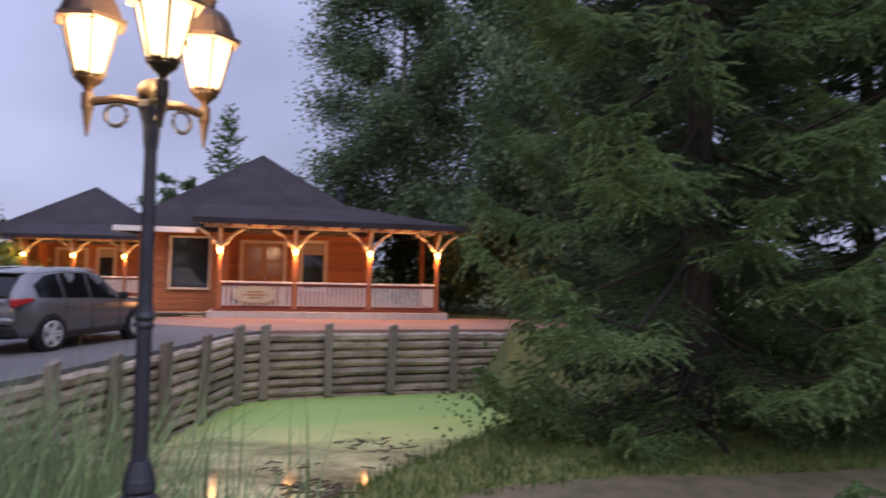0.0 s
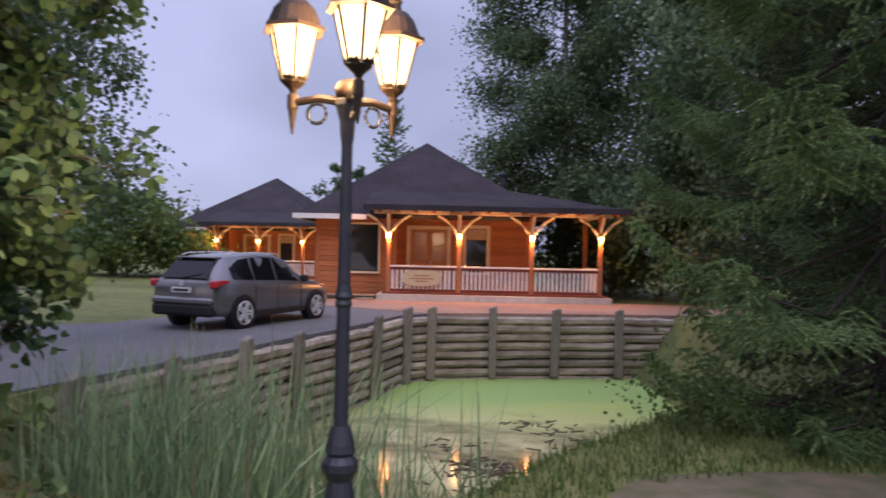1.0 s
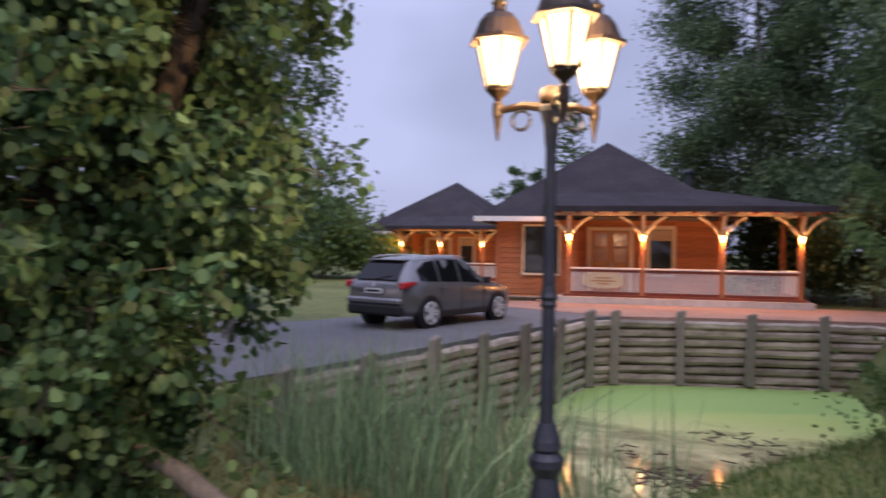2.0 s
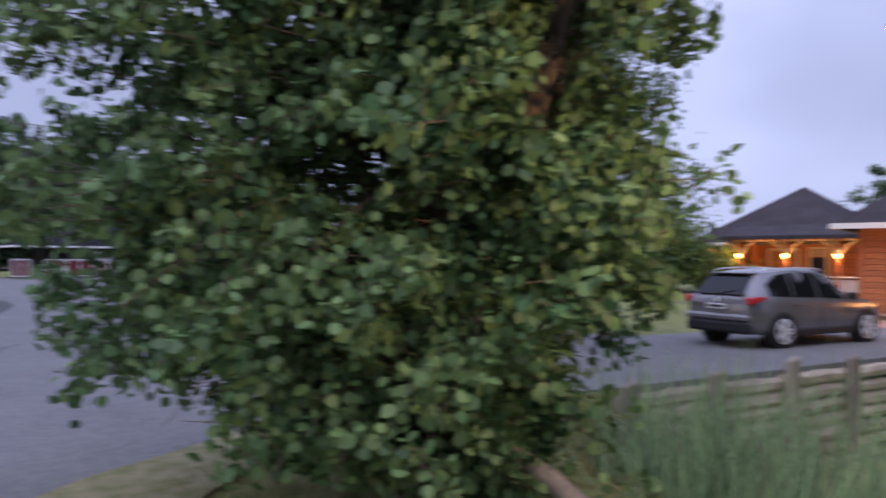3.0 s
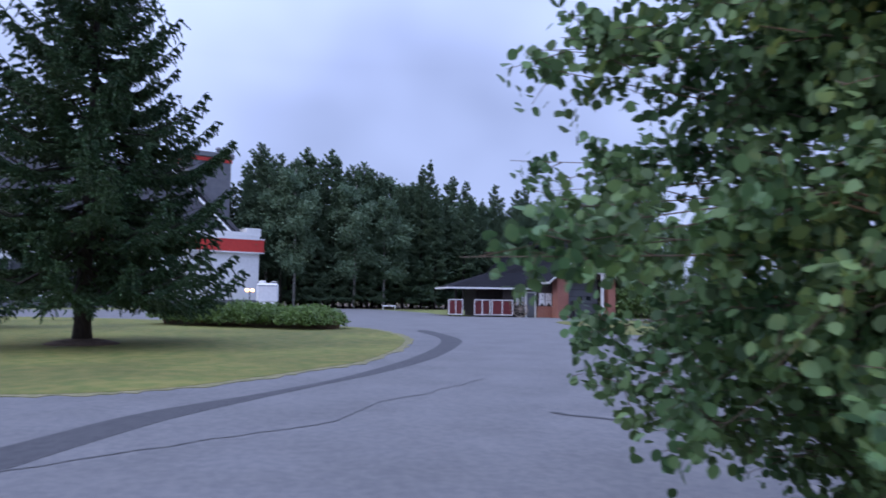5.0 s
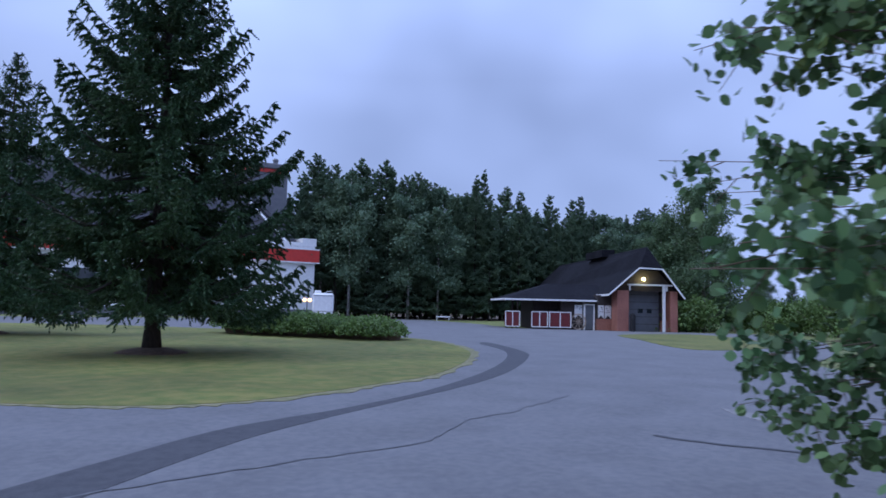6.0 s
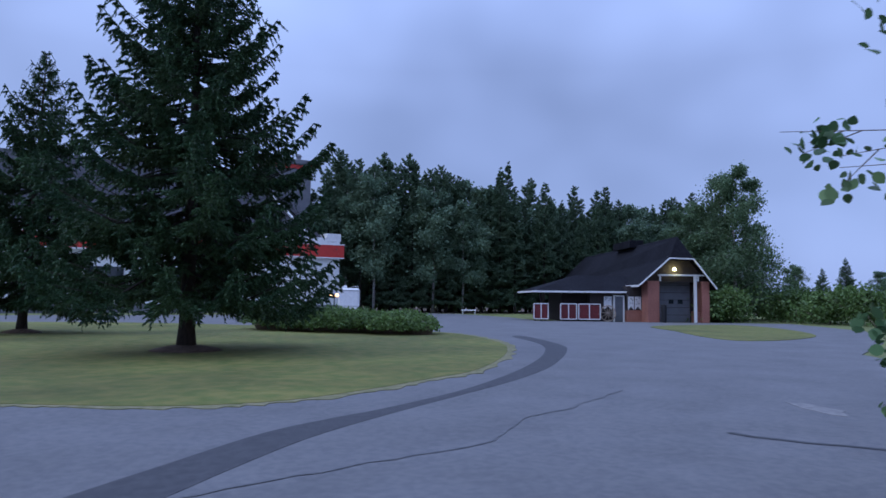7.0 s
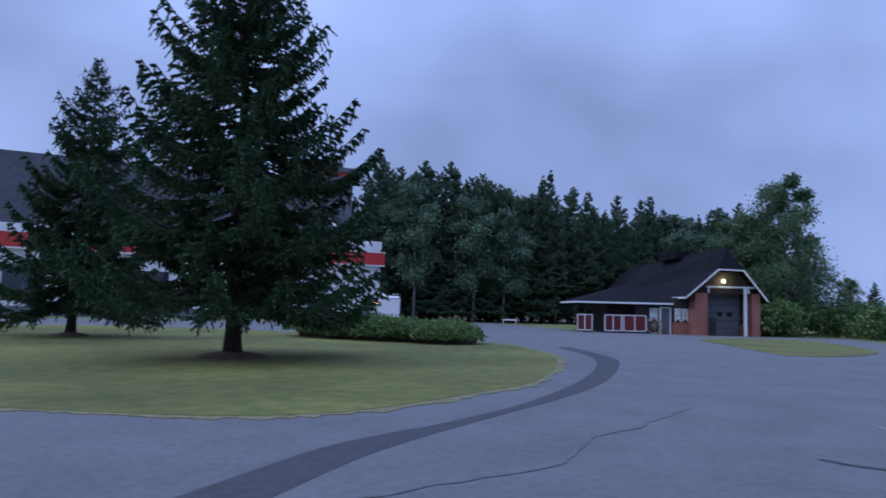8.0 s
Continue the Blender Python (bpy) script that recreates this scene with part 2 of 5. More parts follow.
def water_mat():
    m = bpy.data.materials.new("pond_water_with_duckweed")
    m.use_nodes = True
    n, l = m.node_tree.nodes, m.node_tree.links
    b, out = n["Principled BSDF"], n["Material Output"]
    b.inputs["Base Color"].default_value = (0.02, 0.025, 0.015, 1)
    b.inputs["Roughness"].default_value = 0.09
    b.inputs["IOR"].default_value = 1.33
    tc = n.new("ShaderNodeTexCoord")
    weed = n.new("ShaderNodeBsdfPrincipled")
    weed.inputs["Roughness"].default_value = 0.6
    fine = n.new("ShaderNodeTexNoise")
    fine.inputs["Scale"].default_value, fine.inputs["Detail"].default_value = 14.0, 6.0
    rp = n.new("ShaderNodeValToRGB")
    rp.color_ramp.elements[0].color, rp.color_ramp.elements[1].color = (0.27, 0.43, 0.10, 1), (0.42, 0.56, 0.18, 1)
    l.new(tc.outputs["Object"], fine.inputs["Vector"])
    l.new(fine.outputs["Fac"], rp.inputs["Fac"])
    # near water: thin algae, with reflected lamp and sky light put into its colour
    lit_film = n.new("ShaderNodeValToRGB")
    lit_film.color_ramp.elements[0].color, lit_film.color_ramp.elements[1].color = (0.50, 0.49, 0.19, 1), (0.70, 0.64, 0.36, 1)
    l.new(fine.outputs["Fac"], lit_film.inputs["Fac"])
    blend = n.new("ShaderNodeMix")
    blend.data_type = "RGBA"
    l.new(lit_film.outputs["Color"], blend.inputs["A"])
    l.new(rp.outputs["Color"], blend.inputs["B"])
    l.new(blend.outputs["Result"], weed.inputs["Base Color"])
    sep = n.new("ShaderNodeSeparateXYZ")
    l.new(tc.outputs["Object"], sep.inputs["Vector"])
    mp = n.new("ShaderNodeMapping")
    mp.inputs["Scale"].default_value = (0.55, 0.8, 1)
    l.new(tc.outputs["Object"], mp.inputs["Vector"])
    broad = n.new("ShaderNodeTexNoise")
    broad.inputs["Scale"].default_value, broad.inputs["Detail"].default_value, broad.inputs["Roughness"].default_value = 1.0, 9.0, 0.62
    l.new(mp.outputs["Vector"], broad.inputs["Vector"])
    grad = n.new("ShaderNodeMapRange")
    grad.inputs["From Min"].default_value, grad.inputs["From Max"].default_value = 13.6, 17.0
    grad.inputs["To Min"].default_value, grad.inputs["To Max"].default_value = 0.0, 0.45
    l.new(sep.outputs["Y"], grad.inputs["Value"])
    # from the pale colour with its painted reflections to green duckweed further off
    kind = n.new("ShaderNodeMapRange")
    kind.inputs["From Min"].default_value, kind.inputs["From Max"].default_value = 13.0, 16.5
    l.new(sep.outputs["Y"], kind.inputs["Value"])
    l.new(kind.outputs["Result"], blend.inputs["Factor"])
    add = n.new("ShaderNodeMath")
    add.operation = "ADD"
    l.new(broad.outputs["Fac"], add.inputs[0])
    l.new(grad.outputs["Result"], add.inputs[1])
    cover = n.new("ShaderNodeMapRange")
    cover.inputs["From Min"].default_value, cover.inputs["From Max"].default_value = 0.40, 0.66
    cover.inputs["To Min"].default_value, cover.inputs["To Max"].default_value = 0.22, 0.90
    l.new(add.outputs["Value"], cover.inputs["Value"])
    mx = n.new("ShaderNodeMixShader")
    l.new(cover.outputs["Result"], mx.inputs["Fac"])
    l.new(b.outputs["BSDF"], mx.inputs[1])
    l.new(weed.outputs["BSDF"], mx.inputs[2])
    l.new(mx.outputs["Shader"], out.inputs["Surface"])
    rip = n.new("ShaderNodeTexNoise")
    rip.inputs["Scale"].default_value, rip.inputs["Detail"].default_value = 5.0, 3.0
    l.new(tc.outputs["Object"], rip.inputs["Vector"])
    bp = n.new("ShaderNodeBump")
    bp.inputs["Strength"].default_value, bp.inputs["Distance"].default_value = 0.06, 0.02
    l.new(rip.outputs["Fac"], bp.inputs["Height"])
    l.new(bp.outputs["Normal"], b.inputs["Normal"])
    return m


M_WATER = water_mat()


# ---- mesh helpers ----
def part(name, bm, material, parent=None, label="", smooth=False):
    me = bpy.data.meshes.new(name)
    bmesh.ops.recalc_face_normals(bm, faces=bm.faces)
    bm.to_mesh(me)
    bm.free()
    if smooth:
        me.polygons.foreach_set("use_smooth", [True] * len(me.polygons))
    me.materials.append(material)
    ob = new(name, me)
    ob.parent = parent
    if label:
        tagged(ob, label)
    return ob


def again(ob, m, parent):
    o = new(ob.name.split(".")[0], ob.data)
    o.parent, o.matrix_basis = parent, m
    return o


def thing(name, label, category, m=None, group="", kind=""):
    ob = new(name)
    ob.empty_display_size = 0.2
    if m is not None:
        ob.matrix_basis = m
    return tagged(ob, label, category, group, kind)


def box(bm, x0, x1, y0, y1, z0, z1, bevel=0.0, m=None):
    c = Matrix.Translation(((x0 + x1) / 2, (y0 + y1) / 2, (z0 + z1) / 2)) @ Matrix.Diagonal((abs(x1 - x0), abs(y1 - y0), abs(z1 - z0), 1))
    r = bmesh.ops.create_cube(bm, size=1, matrix=(m @ c) if m else c)
    if bevel:
        edges = list({e for v in r["verts"] for e in v.link_edges})
        bmesh.ops.bevel(bm, geom=edges, offset=bevel, segments=1, affect="EDGES")
    return bm


def boxm(x0, x1, y0, y1, z0, z1, bevel=0.0):
    return box(bmesh.new(), x0, x1, y0, y1, z0, z1, bevel)


def lathe(bm, profile, seg=16, m=Matrix()):
    rings = []
    for r, z in profile:
        rings.append([bm.verts.new(m @ Vector((r * math.cos(2 * math.pi * k / seg), r * math.sin(2 * math.pi * k / seg), z))) for k in range(seg)])
    for a, b in zip(rings, rings[1:]):
        for k in range(seg):
            bm.faces.new((a[k], a[(k + 1) % seg], b[(k + 1) % seg], b[k]))
    bm.faces.new(rings[0])
    bm.faces.new(rings[-1])
    return bm


def tube(bm, pts, radii, seg=8):
    rings = []
    pts = [Vector(p) for p in pts]
    for i, p in enumerate(pts):
        d = (pts[min(i + 1, len(pts) - 1)] - pts[max(i - 1, 0)]).normalized()
        a = d.orthogonal().normalized() if abs(d.z) < 0.95 else Vector((1, 0, 0))
        a = (a - d * a.dot(d)).normalized()
        b = d.cross(a)
        rings.append([bm.verts.new(p + radii[i] * (a * math.cos(2 * math.pi * k / seg) + b * math.sin(2 * math.pi * k / seg))) for k in range(seg)])
    for a, b in zip(rings, rings[1:]):
        for k in range(seg):
            bm.faces.new((a[k], a[(k + 1) % seg], b[(k + 1) % seg], b[k]))
    bm.faces.new(rings[0])
    bm.faces.new(rings[-1])
    return bm


def slab(pts, z0, z1):
    bm = bmesh.new()
    lo = [bm.verts.new((x, y, z0)) for x, y in pts]
    hi = [bm.verts.new((x, y, z1)) for x, y in pts]
    bm.faces.new(hi)
    bm.faces.new(lo)
    for k in range(len(pts)):
        j = (k + 1) % len(pts)
        bm.faces.new((lo[k], lo[j], hi[j], hi[k]))
    return bm


def rounded(pts, per=6):
    """A closed smooth line through the points."""
    out, n = [], len(pts)
    for i in range(n):
        p0, p1, p2, p3 = (Vector(pts[(i + k) % n]) for k in (-1, 0, 1, 2))
        for s in range(per):
            t = s / per
            out.append(0.5 * (2 * p1 + (p2 - p0) * t + (2 * p0 - 5 * p1 + 4 * p2 - p3) * t * t + (3 * p1 - p0 - 3 * p2 + p3) * t ** 3))
    return [(p.x, p.y) for p in out]


def sheet(faces):
    """A mesh of loose polygons, each a list of corners."""
    bm = bmesh.new()
    for f in faces:
        bm.faces.new([bm.verts.new(p) for p in f])
    return bm


def thick(bm, t):
    bmesh.ops.recalc_face_normals(bm, faces=bm.faces)
    bmesh.ops.remove_doubles(bm, verts=bm.verts, dist=0.001)
    r = bmesh.ops.extrude_face_region(bm, geom=list(bm.faces))
    bmesh.ops.translate(bm, verts=[g for g in r["geom"] if isinstance(g, bmesh.types.BMVert)], vec=(0, 0, t))
    return bm


def cloud(name, verts, size, material, parent=None, label=""):
    """One mesh of many alike polygons: verts (n, size, 3)."""
    verts = np.asarray(verts, dtype=np.float32).reshape(-1, 3)
    n = len(verts) // size
    me = bpy.data.meshes.new(name)
    me.vertices.add(len(verts))
    me.vertices.foreach_set("co", verts.ravel())
    me.loops.add(len(verts))
    me.loops.foreach_set("vertex_index", np.arange(len(verts), dtype=np.int32))
    me.polygons.add(n)
    me.polygons.foreach_set("loop_start", np.arange(0, n * size, size, dtype=np.int32))
    me.polygons.foreach_set("loop_total", np.full(n, size, dtype=np.int32))
    me.update(calc_edges=True)
    me.materials.append(material)
    ob = new(name, me)
    ob.parent = parent
    if label:
        tagged(ob, label)
    return ob


def unit(v):
    return v / np.maximum(np.linalg.norm(v, axis=-1, keepdims=True), 1e-6)


def needles(base, way, length, count, size, width, rng):
    """Triangular tufts of needles all round straight twigs; size and width may differ from twig to twig."""
    n = len(base)
    size, width = np.reshape(size, (-1, 1, 1)), np.reshape(width, (-1, 1, 1))
    s = np.tile((np.arange(count) + 0.5) / count, (n, 1))
    ref = np.zeros((n, 3))
    ref[:, 2] = 1
    a = unit(np.cross(way, ref + 0.01))
    b = np.cross(way, a)
    ang = rng.uniform(0, 2 * np.pi, (n, 1)) + np.arange(count)[None] * 2.4
    out = a[:, None] * np.cos(ang)[..., None] + b[:, None] * np.sin(ang)[..., None] * 0.55
    p = base[:, None] + way[:, None] * (s * length[:, None])[..., None]
    taper = (1.05 - 0.5 * s)[..., None] * size
    tip = p + unit(way[:, None] * 0.9 + out * 0.9) * taper
    side = unit(np.cross(out, way[:, None])) * width
    return np.stack([p - side - way[:, None] * width, p + side - way[:, None] * width, tip], axis=2).reshape(-1, 3, 3)


def leaves(pos, size, rng, hang=0.4):
    """Folded, rounded leaves in all directions."""
    n = len(pos)
    d = unit(rng.normal(size=(n, 3)) - np.array([0, 0, hang]))
    nn = unit(rng.normal(size=(n, 3)) + np.array([0, 0, 0.8]))
    s = unit(np.cross(d, nn))
    u = np.cross(s, d)
    L = (size * rng.uniform(0.7, 1.25, n))[:, None]
    shape = [(0, 0, 0), (0.16, 0.30, 0.05), (0.48, 0.44, 0.08), (0.80, 0.30, 0.05), (1.04, 0, -0.04), (0.80, -0.30, 0.05), (0.48, -0.44, 0.08), (0.16, -0.30, 0.05)]
    return np.stack([pos + L * (d * a + s * b + u * c) for a, b, c in shape], axis=1)


# ---- ground, pond and roads ----
POND = [(-4.75, 19.25), (-3.15, 20.0), (-1.5, 20.6), (1.9, 21.75), (3.2, 15.0), (1.7, 10.2), (0.35, 7.7), (-0.45, 6.3), (-1.0, 4.9), (-2.0, 4.0), (-4.2, 4.3), (-6.2, 6.0), (-6.45, 9.2), (-6.2, 10.9), (-5.75, 14.2), (-5.4, 18.3)]
WALLED = {0, 1, 2, 11, 12, 13, 14, 15}
WATER_Z = -1.72


def pond_depth(x, y):
    """Height of the ground: level, but for the pond with one steep and one sloping side."""
    inside, best, k = False, 1e9, 0
    n = len(POND)
    for i in range(n):
        (ax, ay), (bx, by) = POND[i], POND[(i + 1) % n]
        if (ay > y) != (by > y) and x < (bx - ax) * (y - ay) / (by - ay) + ax:
            inside = not inside
        t = max(0.0, min(1.0, ((x - ax) * (bx - ax) + (y - ay) * (by - ay)) / ((bx - ax) ** 2 + (by - ay) ** 2)))
        d = math.hypot(x - ax - t * (bx - ax), y - ay - t * (by - ay))
        grade = 20.0 if i in WALLED else 1.5
        if inside is not None and d * grade < best:
            best = d * grade
    return -min(2.3, best) if inside else 0.0


def axis(lo, hi, step, far):
    a = list(np.arange(lo, hi + 0.01, step))
    ext = [2, 5, 10, 20, 40, 80, 160, 320, 640, 1200, far]
    return [lo - e for e in reversed(ext)] + a + [hi + e for e in ext]


gx, gy = axis(-9, 5, 0.25, 2000), axis(0, 23, 0.25, 2000)
bm = bmesh.new()
grid = [[bm.verts.new((x, y, pond_depth(x, y) + (0.012 * noise.noise((x * 0.9, y * 0.9, 0)) if -9 < x < 5 and 0 < y < 23 else 0))) for y in gy] for x in gx]
for i in range(len(gx) - 1):
    for j in range(len(gy) - 1):
        bm.faces.new((grid[i][j], grid[i + 1][j], grid[i + 1][j + 1], grid[i][j + 1]))
ground = tagged(part("ground", bm, M_GRASS), "rough grass ground round a pond", "ground", kind="structure")
water = tagged(part("water", slab([(-7.0, 4.5), (-7.0, 19.0), (-5.0, 19.6), (2.4, 22.2), (4.4, 15), (1.8, 8), (-0.5, 4.2), (-4, 3.6)], WATER_Z - 0.004, WATER_Z), M_WATER), "still pond water half covered with bright green duckweed", "water", kind="structure")

ROAD = [(40, -3), (10, -2), (1, -1.7), (-2, -1.3), (-4.5, -0.3), (-6.0, 0.75), (-6.6, 1.9), (-7.1, 2.9), (-6.9, 5), (-6.6, 7), (-6.26, 9.2), (-6.01, 10.9), (-5.81, 12.6), (-5.56, 14.2), (-5.36, 15.9), (-5.21, 18.24), (-4.66, 19.03), (-9.8, 21.6), (-9.8, 17.5), (-10.4, 13.6),
        (-12.5, 11.6), (-18, 11.2), (-26, 13.0), (-33, 18.5), (-45, 25.5), (-58, 28), (-59, 23), (-60, 17), (-62, 9), (-72, 8), (-86, 4), (-90, -6), (-72, -20), (-60, -44), (-40, -70), (0, -70), (40, -50)]
road = tagged(part("road", slab(ROAD, -0.3, 0.035), M_ASPHALT), "worn pale grey asphalt yard and drive", "road", kind="structure")
ISLAND = [(-14.45, -9.0), (-14.6, -14), (-18, -26), (-30, -37), (-44, -34), (-50, -22), (-46, -9), (-40.5, -1.4), (-37.7, 0.75), (-31, 1.75), (-25.5, 1.2), (-20.3, -0.2), (-18.1, -1.5), (-16.4, -2.6), (-14.85, -3.9), (-14.2, -5.4), (-14.25, -7.2)]
lawn = tagged(part("lawn", slab(rounded(ISLAND, 5), -0.2, 0.056), M_LAWN), "mown yellow-green lawn island in the asphalt", "lawn", kind="structure")
ve = random.Random(6)
edge = []
for x, y in rounded(ISLAND, 9):
    away = Vector((x + 28, y + 14)).normalized() * (0.25 + ve.uniform(-0.14, 0.16))
    edge.append((x + away.x, y + away.y))
verge = tagged(part("verge", slab(edge, -0.2, 0.048), M_DRY), "dry pale grass edge of the lawn island", "verge", kind="structure")
RIGHT_LAWN = [(-50.8, 14.6), (-43, 13.2), (-36.5, 12.2), (-33.8, 12.6), (-34.6, 15.2), (-39, 19), (-47, 21.6), (-54, 21.5)]
lawn_far = tagged(part("lawn", slab(rounded(RIGHT_LAWN, 4), -0.2, 0.056), M_LAWN), "small yellowish lawn beside the garage", "lawn", kind="structure")
OUTER = [(-8.84, -4.91), (-10.19, -4.42), (-12.0, -3.74), (-13.19, -2.95), (-14.26, -2.16), (-16.81, -0.68), (-21.22, 1.12), (-26.4, 2.6), (-31.0, 3.25), (-35.9, 2.95)]
INNER = [(-36.6, 3.6), (-30.2, 3.95), (-26.55, 3.35), (-21.31, 1.78), (-17.89, 0.27), (-14.98, -1.38), (-13.12, -2.42), (-11.64, -3.15), (-10.2, -3.65), (-8.97, -4.02)]
patch = tagged(part("asphalt_patch", slab(rounded([(-7.5, -5.35)] + OUTER + INNER + [(-7.5, -4.5)], 4), 0.0, 0.040), M_PATCH), "long curved strip of darker relaid asphalt", "road patch", kind="structure")


def strip(pts, w, z):
    faces = []
    pts = [Vector((x, y)) for x, y in pts]
    for a, b in zip(pts, pts[1:]):
        d = (b - a).normalized()
        nrm = Vector((-d.y, d.x)) * w
        faces.append([(*(a - nrm), z), (*(b - nrm), z), (*(b + nrm), z), (*(a + nrm), z)])
    return sheet(faces)


def wander(pts, step, amount, rng):
    out = [pts[0]]
    for (ax, ay), (bx, by) in zip(pts, pts[1:]):
        n = max(1, int(math.hypot(bx - ax, by - ay) / step))
        for k in range(1, n + 1):
            out.append((ax + (bx - ax) * k / n + rng.uniform(-amount, amount), ay + (by - ay) * k / n + rng.uniform(-amount, amount)))
    return out


rng = np.random.default_rng(3)
crack = [(-7.6, -5.0), (-8.92, -4.01), (-9.6, -3.19), (-10.46, -2.15), (-10.9, -1.52), (-11.47, -0.94), (-12.14, -0.65), (-13.24, -0.23), (-14.08, 0.58), (-16.5, 2.2)]
tagged(part("road_crack", strip(wander(crack, 0.22, 0.05, rng), 0.022, 0.043), M_CRACK), "dark tar-sealed wandering crack in asphalt", "crack", kind="structure")
tagged(part("road_crack", strip(wander([(-12.0, 2.2), (-11.7, 2.4), (-11.3, 2.9), (-10.6, 4.0)], 0.3, 0.03, rng), 0.05, 0.043), M_PATCH), "short dark tar seam in asphalt", "crack", kind="structure")
tagged(part("paving", slab([(-10.5, 21.3), (-4.64, 19.03), (-3.1, 19.78), (-1.45, 20.38), (0.25, 20.93), (1.9, 21.5), (6, 23.3), (3.5, 26), (-0.5, 25.5), (-7.5, 24)], -0.25, 0.045), M_PAVING), "reddish paving between the pond wall and the porch", "paving", kind="structure")
tagged(part("dirt_path", slab(rounded([(6.5, 7.0), (3.0, 6.5), (1.4, 6.25), (0.15, 5.6), (0.1, 4.2), (1.2, 2.2), (4, 1.5), (9, 3.5)], 4), -0.2, 0.024), M_DIRT), "bare trodden soil under the spruce", "path", kind="structure")
tagged(part("verge", slab(rounded([(-3.6, -0.75), (-4.6, -0.42), (-6.1, 0.62), (-6.75, 1.8), (-7.2, 2.85), (-7.0, 4.2), (-6.5, 3.4), (-5.8, 2.0), (-4.6, 0.7)], 4), -0.2, 0.05), M_DRY), "dry yellowish verge along the asphalt edge", "verge", kind="structure")
rng = np.random.default_rng(5)
for px, py, pr in ((-7.0, 3.35, 0.5), (-6.4, -1.1, 0.35), (-7.0, -0.3, 0.3), (-14.0, 4.6, 0.6)):
    ring = [(px + pr * 1.5 * math.cos(a) * rng.uniform(0.5, 1.1), py + pr * 0.5 * math.sin(a) * rng.uniform(0.5, 1.1)) for a in np.linspace(0, 2 * math.pi, 15)[:-1]]
    tagged(part("sand_stain", slab(ring, 0.0, 0.04), M_PALE), "pale sandy stain on the asphalt", "stain", kind="structure")


# ---- timber wall of the pond ----
def pond_wall():
    wall = thing("retaining_wall", "weathered grey timber retaining wall of stacked logs and posts", "retaining wall")
    line = [(-6.35, 7.4), (-6.2, 9.2), (-5.95, 10.9), (-5.75, 12.6), (-5.5, 14.2), (-5.3, 15.9), (-5.15, 18.2), (-4.6, 18.95), (-3.05, 19.7), (-1.4, 20.3), (0.3, 20.85), (1.9, 21.4)]
    log_bm = tube(bmesh.new(), [(-0.5, 0, 0), (-0.3, 0.008, 0.006), (-0.1, -0.006, 0.004), (0.15, 0.004, -0.008), (0.35, -0.008, 0.004), (0.5, 0, 0)], [0.098, 0.108, 0.101, 0.11, 0.1, 0.095], 7)
    rough = random.Random(9)
    for v in log_bm.verts:
        v.co.y, v.co.z = v.co.y * rough.uniform(0.94, 1.05), v.co.z * rough.uniform(0.93, 1.05)
    log = part("log", log_bm, M_GREYWOOD, wall)
    post_bm = boxm(-0.125, 0.125, -0.075, 0.075, -0.95, 0.97, 0.02)
    for v in post_bm.verts:
        if v.co.z > 0.5:
            v.co.z += 0.35 * v.co.x * (1 if v.co.y > 0 else 0.5)
    post = part("post", post_bm, M_POSTWOOD, wall)
    first, rnd = True, random.Random(4)
    for s, ((ax, ay), (bx, by)) in enumerate(zip(line, line[1:])):
        a, b = Vector((ax, ay, 0)), Vector((bx, by, 0))
        n = 1
        turn = math.atan2(by - ay, bx - ax)
        side = Vector((math.sin(turn), -math.cos(turn), 0))
        for k in range(n):
            p, q = a.lerp(b, k / n), a.lerp(b, (k + 1) / n)
            mid = (p + q) / 2
            for h in range(8):
                z = -1.77 + 0.232 * h + rnd.uniform(-0.012, 0.012)
                m = Matrix.LocRotScale(mid + Vector((0, 0, z)) + side * rnd.uniform(-0.02, 0.02), Euler((rnd.uniform(0, 6), rnd.uniform(-0.012, 0.012), turn + rnd.uniform(-0.01, 0.01))), ((q - p).length * 1.02, 1.12, rnd.uniform(0.98, 1.1)))
                if first:
                    log.matrix_basis = m
                    first = False
                else:
                    again(log, m, wall)
            tall = rnd.uniform(0.93, 1.03)
            pm = Matrix.LocRotScale(p + side * 0.2 + Vector((0, 0, -0.74)), Euler((rnd.uniform(-0.03, 0.03), rnd.uniform(-0.03, 0.03), turn + rnd.uniform(-0.15, 0.15))), (rnd.uniform(0.85, 1.1), 1, tall))
            if s == 0 and k == 0:
                post.matrix_basis = pm
            else:
                again(post, pm, wall)
    return wall


pond_wall()


